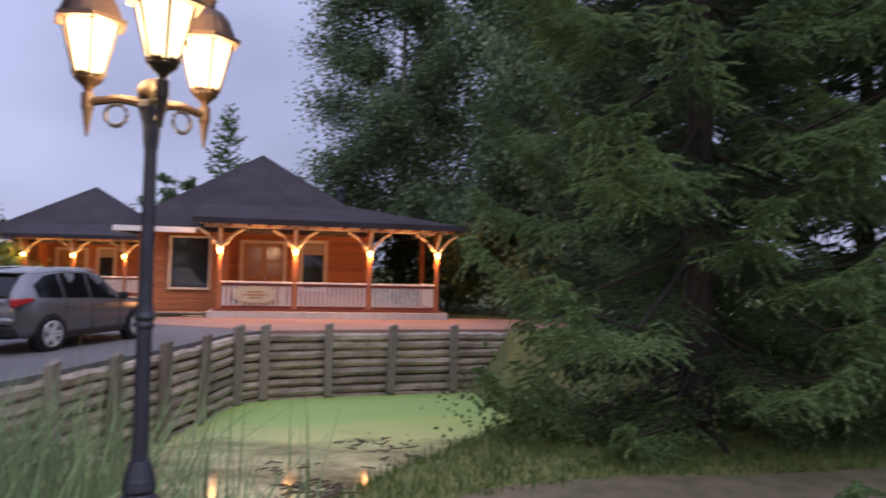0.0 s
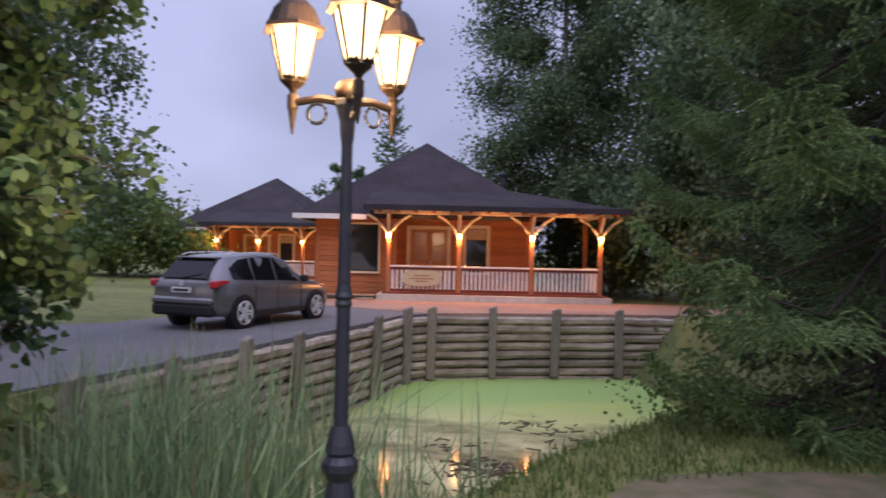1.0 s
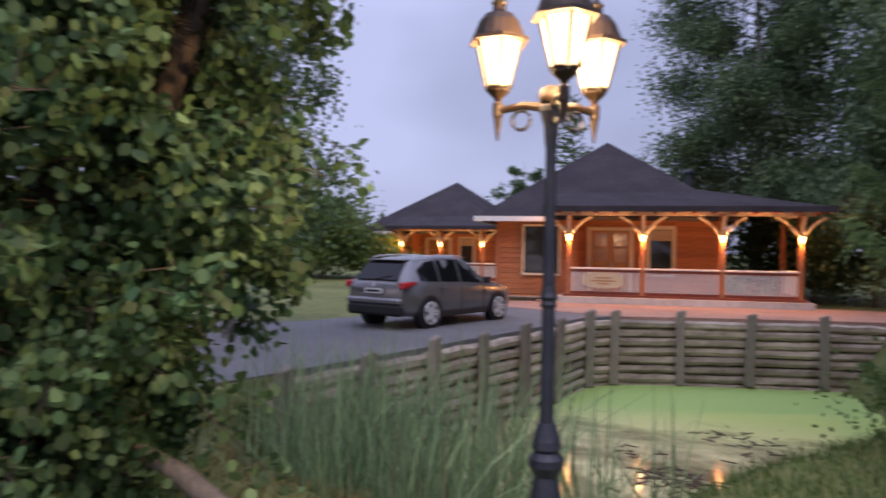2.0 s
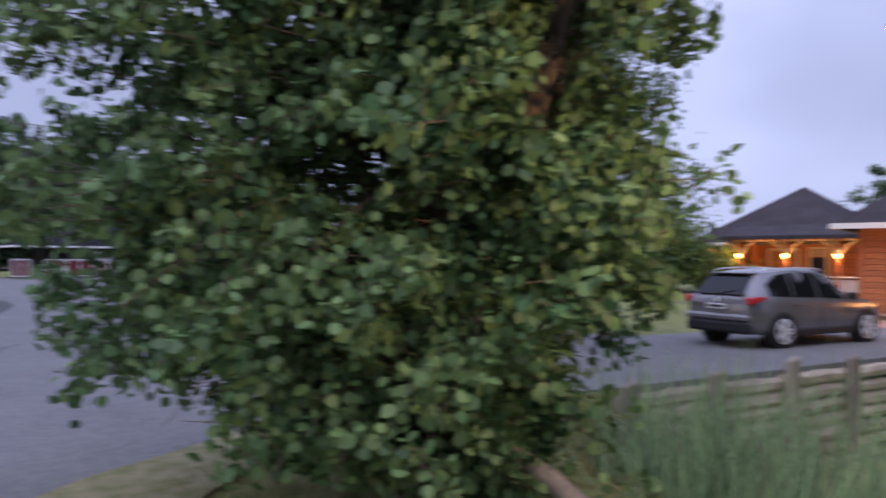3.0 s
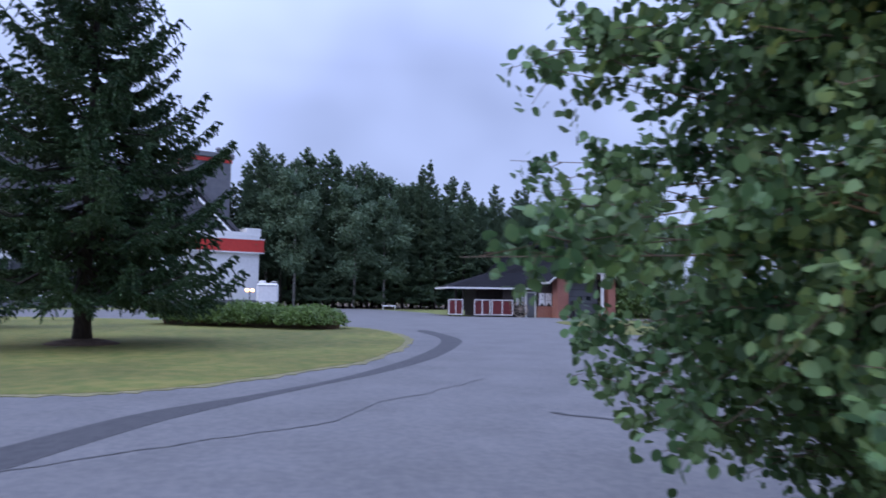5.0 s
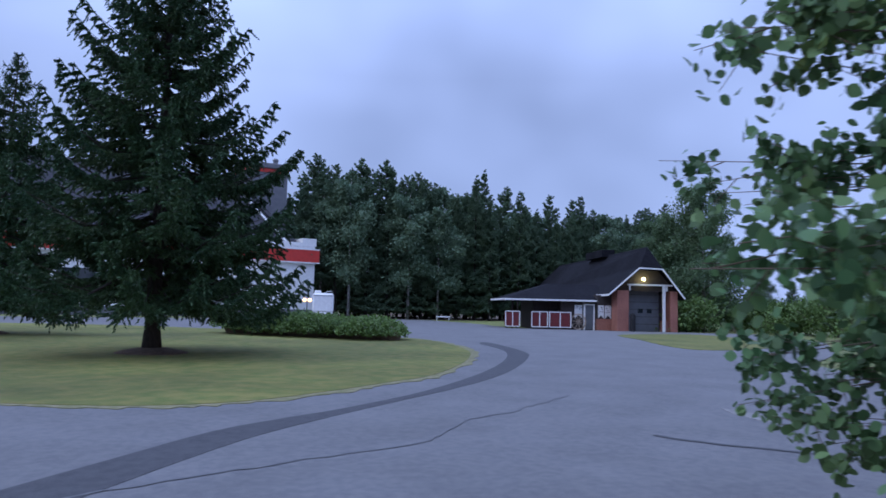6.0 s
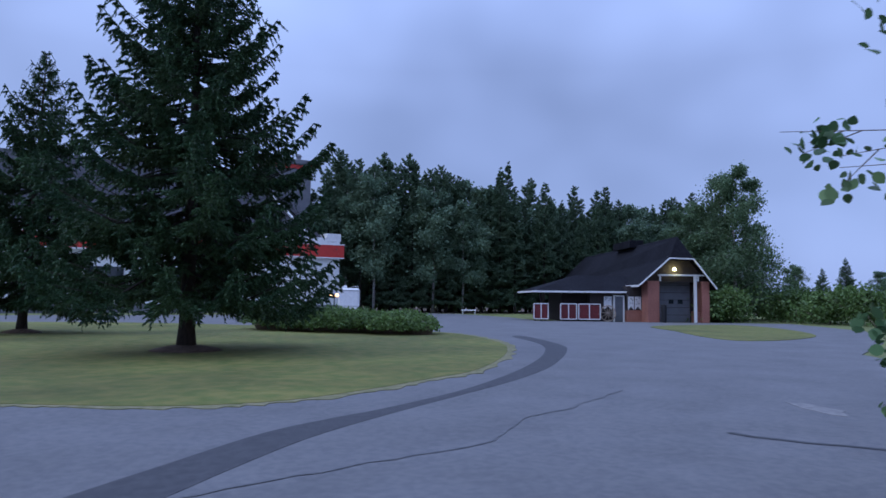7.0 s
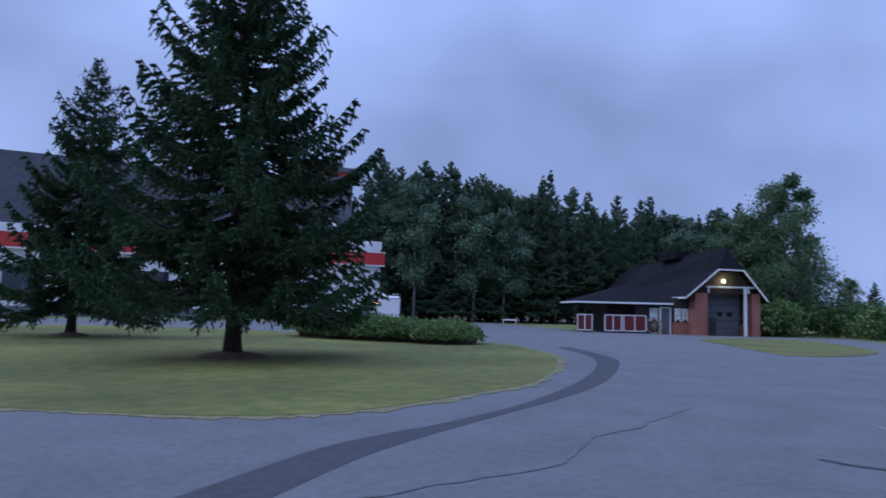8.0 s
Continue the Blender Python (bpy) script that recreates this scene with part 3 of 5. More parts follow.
# ---- cabins ----
def cabin(m, sign):
    c = thing("cabin", "reddish-brown timber cabin with dark hipped roof and lit porch", "cabin", m, group="cabins by the pond")
    base = part("foundation", boxm(-0.35, 7.45, -0.32, 2.3, -0.2, 0.255), M_CONCRETE, c, "pale concrete porch base")
    box_b = bmesh.new()
    box(box_b, -2.6, 4.95, 2.35, 9.6, -0.2, 3.0)
    box(box_b, -2.6, 0.1, 1.25, 2.36, -0.2, 2.95)
    part("wall_body", box_b, M_BOARD, c, "reddish-brown board walls")
    # boards on the front and the porch wall
    brd = part("board", boxm(-0.5, 0.5, -0.018, 0.018, -0.085, 0.085, 0.008), M_BOARD, c)
    brd.matrix_basis = Matrix.LocRotScale((-1.25, 1.23, 0.1), None, (2.7, 1, 1))
    def boards(u0, u1, v, z0, z1, turn=0):
        z = z0 + 0.09
        while z < z1:
            again(brd, Matrix.LocRotScale(((u0 + u1) / 2, v, z), Euler((0, 0, turn)), (u1 - u0, 1, 1)), c)
            z += 0.182
    boards(-2.6, -1.75, 1.235, 0.2, 2.9)
    boards(-0.35, 0.1, 1.235, 0.2, 2.9)
    boards(-1.75, -0.35, 1.235, 0.2, 0.85)
    boards(0.1, 0.55, 2.33, 0.3, 2.95)
    boards(2.05, 2.55, 2.33, 0.3, 2.95)
    boards(3.55, 4.95, 2.33, 0.3, 2.95)
    boards(2.6, 3.5, 2.33, 0.3, 0.9)
    for u, v in ((-2.6, 1.25), (0.1, 1.25), (4.95, 2.35)):
        part("corner_board", boxm(u - 0.07, u + 0.07, v - 0.08, v + 0.06, -0.15, 2.95, 0.01), M_BOARD, c)
    # windows and door
    def window(u0, u1, v, z0, z1, trim, bars, tw=0.13):
        w = part("window", boxm(u0, u1, v - 0.02, v + 0.03, z0, z1), M_GLASS, c, "dark glazed window")
        for a, b, d, e in ((u0 - tw, u0, z0 - 0.08, z1 + tw), (u1, u1 + tw, z0 - 0.08, z1 + tw), (u0, u1, z1, z1 + tw), (u0, u1, z0 - 0.08, z0)):
            part("window_frame", boxm(a, b, v - 0.07, v + 0.02, d, e, 0.008), trim, w)
        for k in range(bars):
            uu = u0 + (u1 - u0) * (k + 1) / (bars + 1)
            part("glazing_bar", boxm(uu - 0.025, uu + 0.025, v - 0.045, v - 0.021, z0, z1), trim, w)
        return w
    window(-1.65, -0.45, 1.20, 0.95, 2.6, M_CREAM, 0, 0.07)
    w2 = window(2.68, 3.42, 2.30, 0.95, 2.55, M_CREAM, 0)
    part("curtain", boxm(2.70, 3.40, 2.268, 2.277, 2.15, 2.53), M_CURTAIN, w2, "short pale curtain")
    door = part("door", boxm(0.62, 1.98, 2.24, 2.30, 0.3, 2.5, 0.01), M_DOORWOOD, c, "pair of varnished glazed wooden doors")
    for k in (0, 1):
        u0 = 0.66 + 0.68 * k
        for z0, z1 in ((1.35, 1.85), (1.92, 2.4)):
            part("pane", boxm(u0 + 0.08, u0 + 0.56, 2.225, 2.236, z0, z1), M_WARMGLASS, door)
        part("door_panel", boxm(u0 + 0.08, u0 + 0.56, 2.222, 2.238, 0.45, 1.2, 0.006), M_DOORWOOD, door)
    part("door_handle", boxm(1.36, 1.40, 2.17, 2.24, 1.22, 1.36, 0.008), M_ALLOY, door)
    for a, b, d, e in ((0.49, 0.62, 0.3, 2.62), (1.98, 2.11, 0.3, 2.62), (0.62, 1.98, 2.5, 2.62)):
        part("door_frame", boxm(a, b, 2.20, 2.31, d, e, 0.01), M_CREAM, c, "cream door frame")
    # porch floor, posts, brackets, rail
    part("deck", boxm(-0.2, 7.3, -0.12, 2.34, 0.26, 0.33, 0.01), M_RAIL, c, "dark red porch floor edge")
    POSTS = (0.0, 2.36, 4.8, 7.1)
    bal = part("baluster", boxm(-0.036, 0.036, -0.012, 0.012, 0.39, 1.10, 0.004), M_WHITE, c)
    bal.matrix_basis = pose(0.14, 0, 0)
    def bay(p, q, turn=0.0):
        p, q = Vector(p), Vector(q)
        L, an = (q - p).length, math.atan2(q.y - p.y, q.x - p.x)
        mm = Matrix.Translation((p.x, p.y, 0)) @ Matrix.Rotation(an, 4, "Z")
        for nm, mt, z0, z1, hw in (("top_rail", M_WHITE, 1.16, 1.215, 0.07), ("rail", M_RAIL, 1.07, 1.158, 0.035), ("rail", M_RAIL, 0.34, 0.43, 0.035)):
            o = part(nm, boxm(0.06, L - 0.06, -hw, hw, z0, z1, 0.008), mt, c)
            o.matrix_basis = mm
        n = int((L - 0.16) / 0.142)
        for k in range(n):
            again(bal, mm @ pose(0.08 + (L - 0.16) * (k + 0.5) / n, 0, 0), c)
    for a, b in zip(POSTS, POSTS[1:]):
        bay((a, 0, 0), (b, 0, 0))
    bay((7.1, 0, 0), (7.1, 2.6, 0))
    for u in POSTS:
        part("post", boxm(u - 0.075, u + 0.075, -0.075, 0.075, 0.28, 3.0, 0.012), M_BOARD, c, "reddish porch post")
        for sx in (-1, 1):
            bm = bmesh.new()
            tube(bm, [(u + sx * 0.06, 0, 2.32), (u + sx * 0.22, 0, 2.52), (u + sx * 0.44, 0, 2.74), (u + sx * 0.72, 0, 2.9)], [0.05, 0.055, 0.05, 0.045], 6)
            part("bracket", bm, M_CREAM, c, "curved pale bracket")
        part("bracket", tube(bmesh.new(), [(u, -0.07, 2.3), (u, -0.25, 2.6), (u, -0.55, 2.93)], [0.05, 0.05, 0.045], 6), M_CREAM, c)
        bm = lathe(bmesh.new(), [(0.045, 2.1), (0.05, 2.14), (0.085, 2.27), (0.06, 2.285)], 12, Matrix.Translation((u, -0.14, 0)))
        sh = part("lamp_shade", bm, M_PORCHLAMP, c, "small glowing porch lamp", smooth=True)
        sh.visible_shadow = False
        part("lamp_cap", lathe(bmesh.new(), [(0.03, 2.29), (0.095, 2.295), (0.02, 2.34)], 12, Matrix.Translation((u, -0.14, 0))), M_LAMPIRON, sh)
    part("post", boxm(7.02, 7.18, 2.52, 2.68, 0.28, 3.0, 0.012), M_BOARD, c)
    part("beam", boxm(-0.5, 7.5, -0.07, 0.07, 2.93, 3.07, 0.01), M_CREAM, c, "pale porch beam")
    part("beam", boxm(7.03, 7.17, 0.08, 9.0, 2.93, 3.07, 0.01), M_CREAM, c)
    raf = part("rafter", box(bmesh.new(), -0.045, 0.045, -0.85, 2.4, -0.06, 0.06, 0.0), M_RAIL, c)
    raf.matrix_basis = pose(-0.3, 0, 3.28, 13, 0, 0)
    for k in range(1, 9):
        again(raf, pose(-0.3 + 0.6 * k, 0, 3.28, 13, 0, 0), c)
    # roofs
    tail = part("rafter_tail", boxm(-0.05, 0.05, -0.88, -0.09, 2.99, 3.07), M_RAIL, c)
    tail.matrix_basis = pose(-0.3, 0, 0)
    for k in range(1, 14):
        again(tail, pose(-0.3 + 0.6 * k, 0, 0), c)
    ap, z0 = (1.1, 5.6, 6.15), 2.9
    e = [(-3.25, 0.35, z0), (5.6, 0.35, z0), (5.6, 10.4, z0), (-3.25, 10.4, z0)]
    part("roof", thick(sheet([[e[0], e[1], ap], [e[1], e[2], ap], [e[2], e[3], ap], [e[3], e[0], ap]]), -0.12), M_ROOF, c, "dark felt pyramid roof")
    o = [(-0.75, -0.95, 3.16), (7.85, -0.95, 3.16), (7.85, 10.6, 3.16)]
    i = [(-0.75, 2.35, 3.93), (4.2, 2.35, 3.98), (4.2, 10.6, 3.98)]
    part("porch_roof", thick(sheet([[o[0], o[1], i[1], i[0]], [o[1], o[2], i[2], i[1]]]), -0.09), M_ROOF, c, "shallow dark porch roof")
    for x0, x1, y0, y1, z in ((-0.78, 7.9, -1.0, -0.93, 3.16), (7.83, 7.9, -0.93, 10.6, 3.16)):
        part("fascia", boxm(x0, x1, y0, y1, z - 0.15, z + 0.03), M_ROOF, c)
    part("fascia", boxm(-3.3, -0.8, 0.28, 0.34, z0 - 0.16, z0 + 0.01), M_WHITE, c, "white eaves board")
    part("fascia", boxm(-3.32, -3.26, 0.34, 10.4, z0 - 0.16, z0 + 0.01), M_WHITE, c)
    part("flue", lathe(bmesh.new(), [(0.13, 3.8), (0.13, 4.9), (0.2, 4.92), (0.2, 5.0), (0.05, 5.12)], 12, Matrix.Translation((4.3, 6.2, 0))), M_LAMPIRON, c, "dark metal flue")
    part("soffit", boxm(-0.7, 7.8, -0.9, 2.3, 3.075, 3.085), M_CREAM, c, "boarded porch ceiling")
    if sign:
        ring = [(1.12 + 0.66 * math.copysign(abs(math.cos(a)) ** 0.75, math.cos(a)), 0.80 + 0.27 * math.copysign(abs(math.sin(a)) ** 0.75, math.sin(a))) for a in np.linspace(0, 2 * math.pi, 33)[:-1]]
        bm = slab(ring, 0, 0.04)
        bmesh.ops.transform(bm, matrix=Matrix(((1, 0, 0, 0), (0, 0, -1, -0.06), (0, 1, 0, 0), (0, 0, 0, 1))), verts=bm.verts)
        sg = part("sign_board", bm, M_SIGN, c, "pale oval sign with unreadable lettering")
        for k, (w, z) in enumerate(((0.5, 0.88), (0.8, 0.78), (0.4, 0.69))):
            part("lettering", boxm(1.12 - w / 2, 1.12 + w / 2, -0.108, -0.103, z - 0.02, z + 0.02), M_DOORWOOD, sg)
    return c


CABIN = pose(-7.15, 23.45, 0, 0, 0, 12.7)
CABIN_FAR = pose(-20.45, 35.7, -0.2, 0, 0, 4.0)
cabin(CABIN, True)
cabin(CABIN_FAR, False)
for cm in (CABIN, CABIN_FAR):
    for u in (0.0, 2.36, 4.8, 7.1):
        lt = new("porch_light", bpy.data.lights.new("porch_light", "POINT"))
        lt.data.energy, lt.data.color, lt.data.shadow_soft_size = 115, (1.0, 0.43, 0.15), 0.05
        lt.matrix_basis = cm @ pose(u, -0.14, 2.2)
        tagged(lt, "warm light of the porch lamp", "light")
steps = thing("steps", "low weathered wooden step beside the porch", "steps", CABIN @ pose(-0.9, 0.3, 0))
part("tread", boxm(-1.2, 0.5, -0.25, 0.1, 0.14, 0.19, 0.01), M_GREYWOOD, steps)
part("tread", boxm(-0.2, 0.45, -0.5, -0.05, 0.03, 0.1, 0.01), M_GREYWOOD, steps)
part("riser", boxm(-1.15, 0.45, -0.1, -0.05, 0.03, 0.14), M_GREYWOOD, steps)


# ---- car ----
def car(m):
    c = thing("car", "dark grey seven-seat crossover car parked facing the cabins", "car", m)
    # stations along the length from the tail: x, sill, belt, roof, half width, half width of roof, bumper line
    S = [(0.00, 0.48, 0.92, 0.96, 0.74, 0.68), (0.06, 0.34, 0.98, 1.05, 0.80, 0.70), (0.22, 0.30, 1.04, 1.26, 0.86, 0.65), (0.50, 0.28, 1.05, 1.52, 0.885, 0.60), (0.85, 0.26, 1.03, 1.60, 0.89, 0.60), (1.6, 0.25, 1.00, 1.645, 0.89, 0.62),
         (2.3, 0.25, 0.98, 1.63, 0.89, 0.61), (2.75, 0.25, 0.96, 1.52, 0.89, 0.60), (3.15, 0.25, 0.95, 1.24, 0.885, 0.62), (3.5, 0.25, 0.93, 1.02, 0.88, 0.70), (4.1, 0.26, 0.86, 0.93, 0.86, 0.66), (4.38, 0.30, 0.74, 0.80, 0.78, 0.58), (4.5, 0.40, 0.62, 0.66, 0.66, 0.50)]
    def half(s):
        x, zs, zb, zr, w, wr = s
        return [(x, 0, zs), (x, w * 0.93, zs), (x, w * 0.985, zs + 0.14), (x, w, (zs + zb) / 2 + 0.04), (x, w * 0.985, zb - 0.08), (x, w * 0.955, zb), (x, wr + 0.01, zr - 0.07 if zr - zb > 0.2 else zr - 0.02), (x, wr * 0.82, zr - 0.015), (x, 0, zr)]
    bm = bmesh.new()
    rings = []
    for s in S:
        h = half(s)
        pts = [(x, y, z) for x, y, z in h] + [(x, -y, z) for x, y, z in h[-2:0:-1]]
        rings.append([bm.verts.new(p) for p in pts])
    n = len(rings[0])
    for a, b in zip(rings, rings[1:]):
        for k in range(n):
            bm.faces.new((a[k], a[(k + 1) % n], b[(k + 1) % n], b[k]))
    bm.faces.new(rings[0])
    bm.faces.new(rings[-1])
    body = part("body", bm, M_CARPAINT, c, "dark grey metallic body", smooth=True)
    def side_at(x, f):
        for a, b in zip(S, S[1:]):
            if a[0] <= x <= b[0]:
                t = (x - a[0]) / (b[0] - a[0])
                s = [p + (q - p) * t for p, q in zip(a, b)]
                lo, hi = Vector((x, s[4] * 0.955, s[2])), Vector((x, s[5] + 0.01, s[3] - 0.07))
                return lo.lerp(hi, f)
    def pane(xs, top, sy, name="side_window"):
        lo = [side_at(x, 0.06) for x in xs]
        hi = [side_at(x, top[i]) for i, x in enumerate(xs)]
        ring = lo + hi[::-1]
        ring = [(p.x, sy * (p.y + 0.006), p.z) for p in ring]
        return part(name, thick(sheet([ring]), 0.003), M_CARGLASS, body, "dark tinted glass")
    for sy in (-1, 1):
        pane((0.62, 0.95, 1.30), (0.62, 0.90, 0.95), sy)
        pane((1.36, 1.75, 2.10), (0.95, 0.95, 0.95), sy)
        pane((2.16, 2.5, 2.82, 2.98), (0.95, 0.95, 0.93, 0.45), sy)
        for xh in (1.42, 2.34):
            part("door_handle", boxm(xh, xh + 0.2, sy * 0.885 - 0.02, sy * 0.885 + 0.02, 0.86, 0.895, 0.008), M_CARPAINT, body)
        for xj in (1.33, 2.13, 3.05):
            part("door_gap", boxm(xj, xj + 0.012, sy * 0.888 - 0.006, sy * 0.888 + 0.006, 0.36, 0.93), M_BLACK, body)
        part("sill", boxm(0.95, 3.2, sy * 0.885 - 0.025, sy * 0.885 + 0.025, 0.24, 0.38, 0.02), M_BLACK, body, "black plastic sill")
        part("roof_rail", tube(bmesh.new(), [(0.6, sy * 0.58, 1.58), (0.8, sy * 0.59, 1.625), (1.6, sy * 0.59, 1.65), (2.4, sy * 0.58, 1.63), (2.55, sy * 0.57, 1.58)], [0.015] * 5, 6), M_ALLOY, body, "silver roof rail")
        part("mirror", boxm(2.95, 3.12, sy * 0.98 - 0.1, sy * 0.98 + 0.08, 0.97, 1.13, 0.03), M_BLACK, body, "door mirror")
        part("tail_light", thick(sheet([[(0.055, sy * 0.83, 0.92), (0.30, sy * 0.895, 0.98), (0.42, sy * 0.897, 1.06), (0.20, sy * 0.86, 1.06), (0.04, sy * 0.70, 1.03)]]), 0.004), M_TAIL, body, "red tail light")
        tl = bmesh.new()
        box(tl, 0.0, 0.48, sy * 0.805 - 0.085, sy * 0.805 + 0.085, 0.90, 1.06, 0.03)
        for v in tl.verts:
            # the lamp narrows to a point along the flank
            f = max(0.0, (v.co.x - 0.1) / 0.38)
            v.co.z = v.co.z + (1.045 - v.co.z) * 0.85 * f
        part("tail_light", tl, M_TAIL, body, "red wraparound tail light")
        for xw in (0.92, 3.69):
            wm = Matrix.Translation((xw, sy * 0.80, 0.345)) @ Matrix.Rotation(radians(90), 4, "X")
            arch = bmesh.new()
            lathe(arch, [(0.40, -0.102), (0.40, 0.102)], 24, wm)
            part("wheel_arch", arch, M_BLACK, body, "black plastic wheel arch")
            wh = part("wheel", lathe(bmesh.new(), [(0.20, -0.11), (0.33, -0.115), (0.345, -0.08), (0.345, 0.08), (0.33, 0.115), (0.20, 0.11)], 24, Matrix.Translation((xw, sy * 0.815, 0.345)) @ Matrix.Rotation(radians(90), 4, "X")), M_TYRE, c, "black tyre", smooth=False)
            rim = bmesh.new()
            y1 = sy * 0.935
            mm = Matrix.Translation((xw, y1, 0.345)) @ Matrix.Rotation(radians(90), 4, "X")
            lathe(rim, [(0.05, -0.012), (0.05, 0.012)], 12, mm)
            tube(rim, [(xw + 0.245 * math.cos(t), y1 - sy * 0.005, 0.345 + 0.245 * math.sin(t)) for t in np.linspace(0, 2 * math.pi, 25)], [0.016] * 25, 5)
            for k in range(5):
                a = Matrix.Translation((xw, y1, 0.345)) @ Matrix.Rotation(2 * math.pi * k / 5 + 0.3, 4, "Y")
                box(rim, -0.055, -0.010, -0.01, 0.01, 0.03, 0.245, 0.0, a)
                box(rim, 0.010, 0.055, -0.01, 0.01, 0.03, 0.245, 0.0, a)
            part("rim", rim, M_ALLOY, wh, "silver five-spoke rim")
    # tail: rear window, bumper, plate
    part("rear_window", thick(sheet([[(0.06, -0.62, 1.09), (0.06, 0.62, 1.09), (0.40, 0.52, 1.475), (0.40, -0.52, 1.475)]]), 0.012), M_CARGLASS, body, "dark rear window")
    part("bumper", boxm(-0.06, 0.30, -0.80, 0.80, 0.30, 0.56, 0.06), M_BLACK, body, "black lower bumper")
    part("bumper_top", boxm(-0.05, 0.28, -0.81, 0.81, 0.54, 0.70, 0.05), M_CARPAINT, body)
    pl = part("number_plate", boxm(-0.02, 0.03, -0.26, 0.26, 0.79, 0.90, 0.004), M_PLATE, body, "white number plate with a plain bar")
    part("bar", boxm(-0.024, -0.0205, -0.2, 0.2, 0.82, 0.87), M_PRINT, pl)
    part("wiper", tube(bmesh.new(), [(0.04, 0.05, 1.10), (0.09, -0.2, 1.15), (0.13, -0.42, 1.19)], [0.014, 0.01, 0.008], 5), M_BLACK, body, "black rear wiper")
    part("badge", lathe(bmesh.new(), [(0.05, -0.008), (0.05, 0.008)], 12, pose(0.005, 0, 0.985, 0, 90, 0)), M_ALLOY, body, "round silver badge")
    part("spoiler", boxm(0.36, 0.62, -0.52, 0.52, 1.515, 1.55, 0.012), M_CARPAINT, body)
    part("antenna", tube(bmesh.new(), [(0.75, 0, 1.60), (0.6, 0, 1.76)], [0.01, 0.004], 5), M_BLACK, body)
    return c


# tail at the back wheel less the overhang, nose towards the cabins
car(pose(-8.33, 13.07, 0.035, 0, 0, 79.4) @ Matrix.Diagonal((0.97, 0.95, 0.95, 1)))


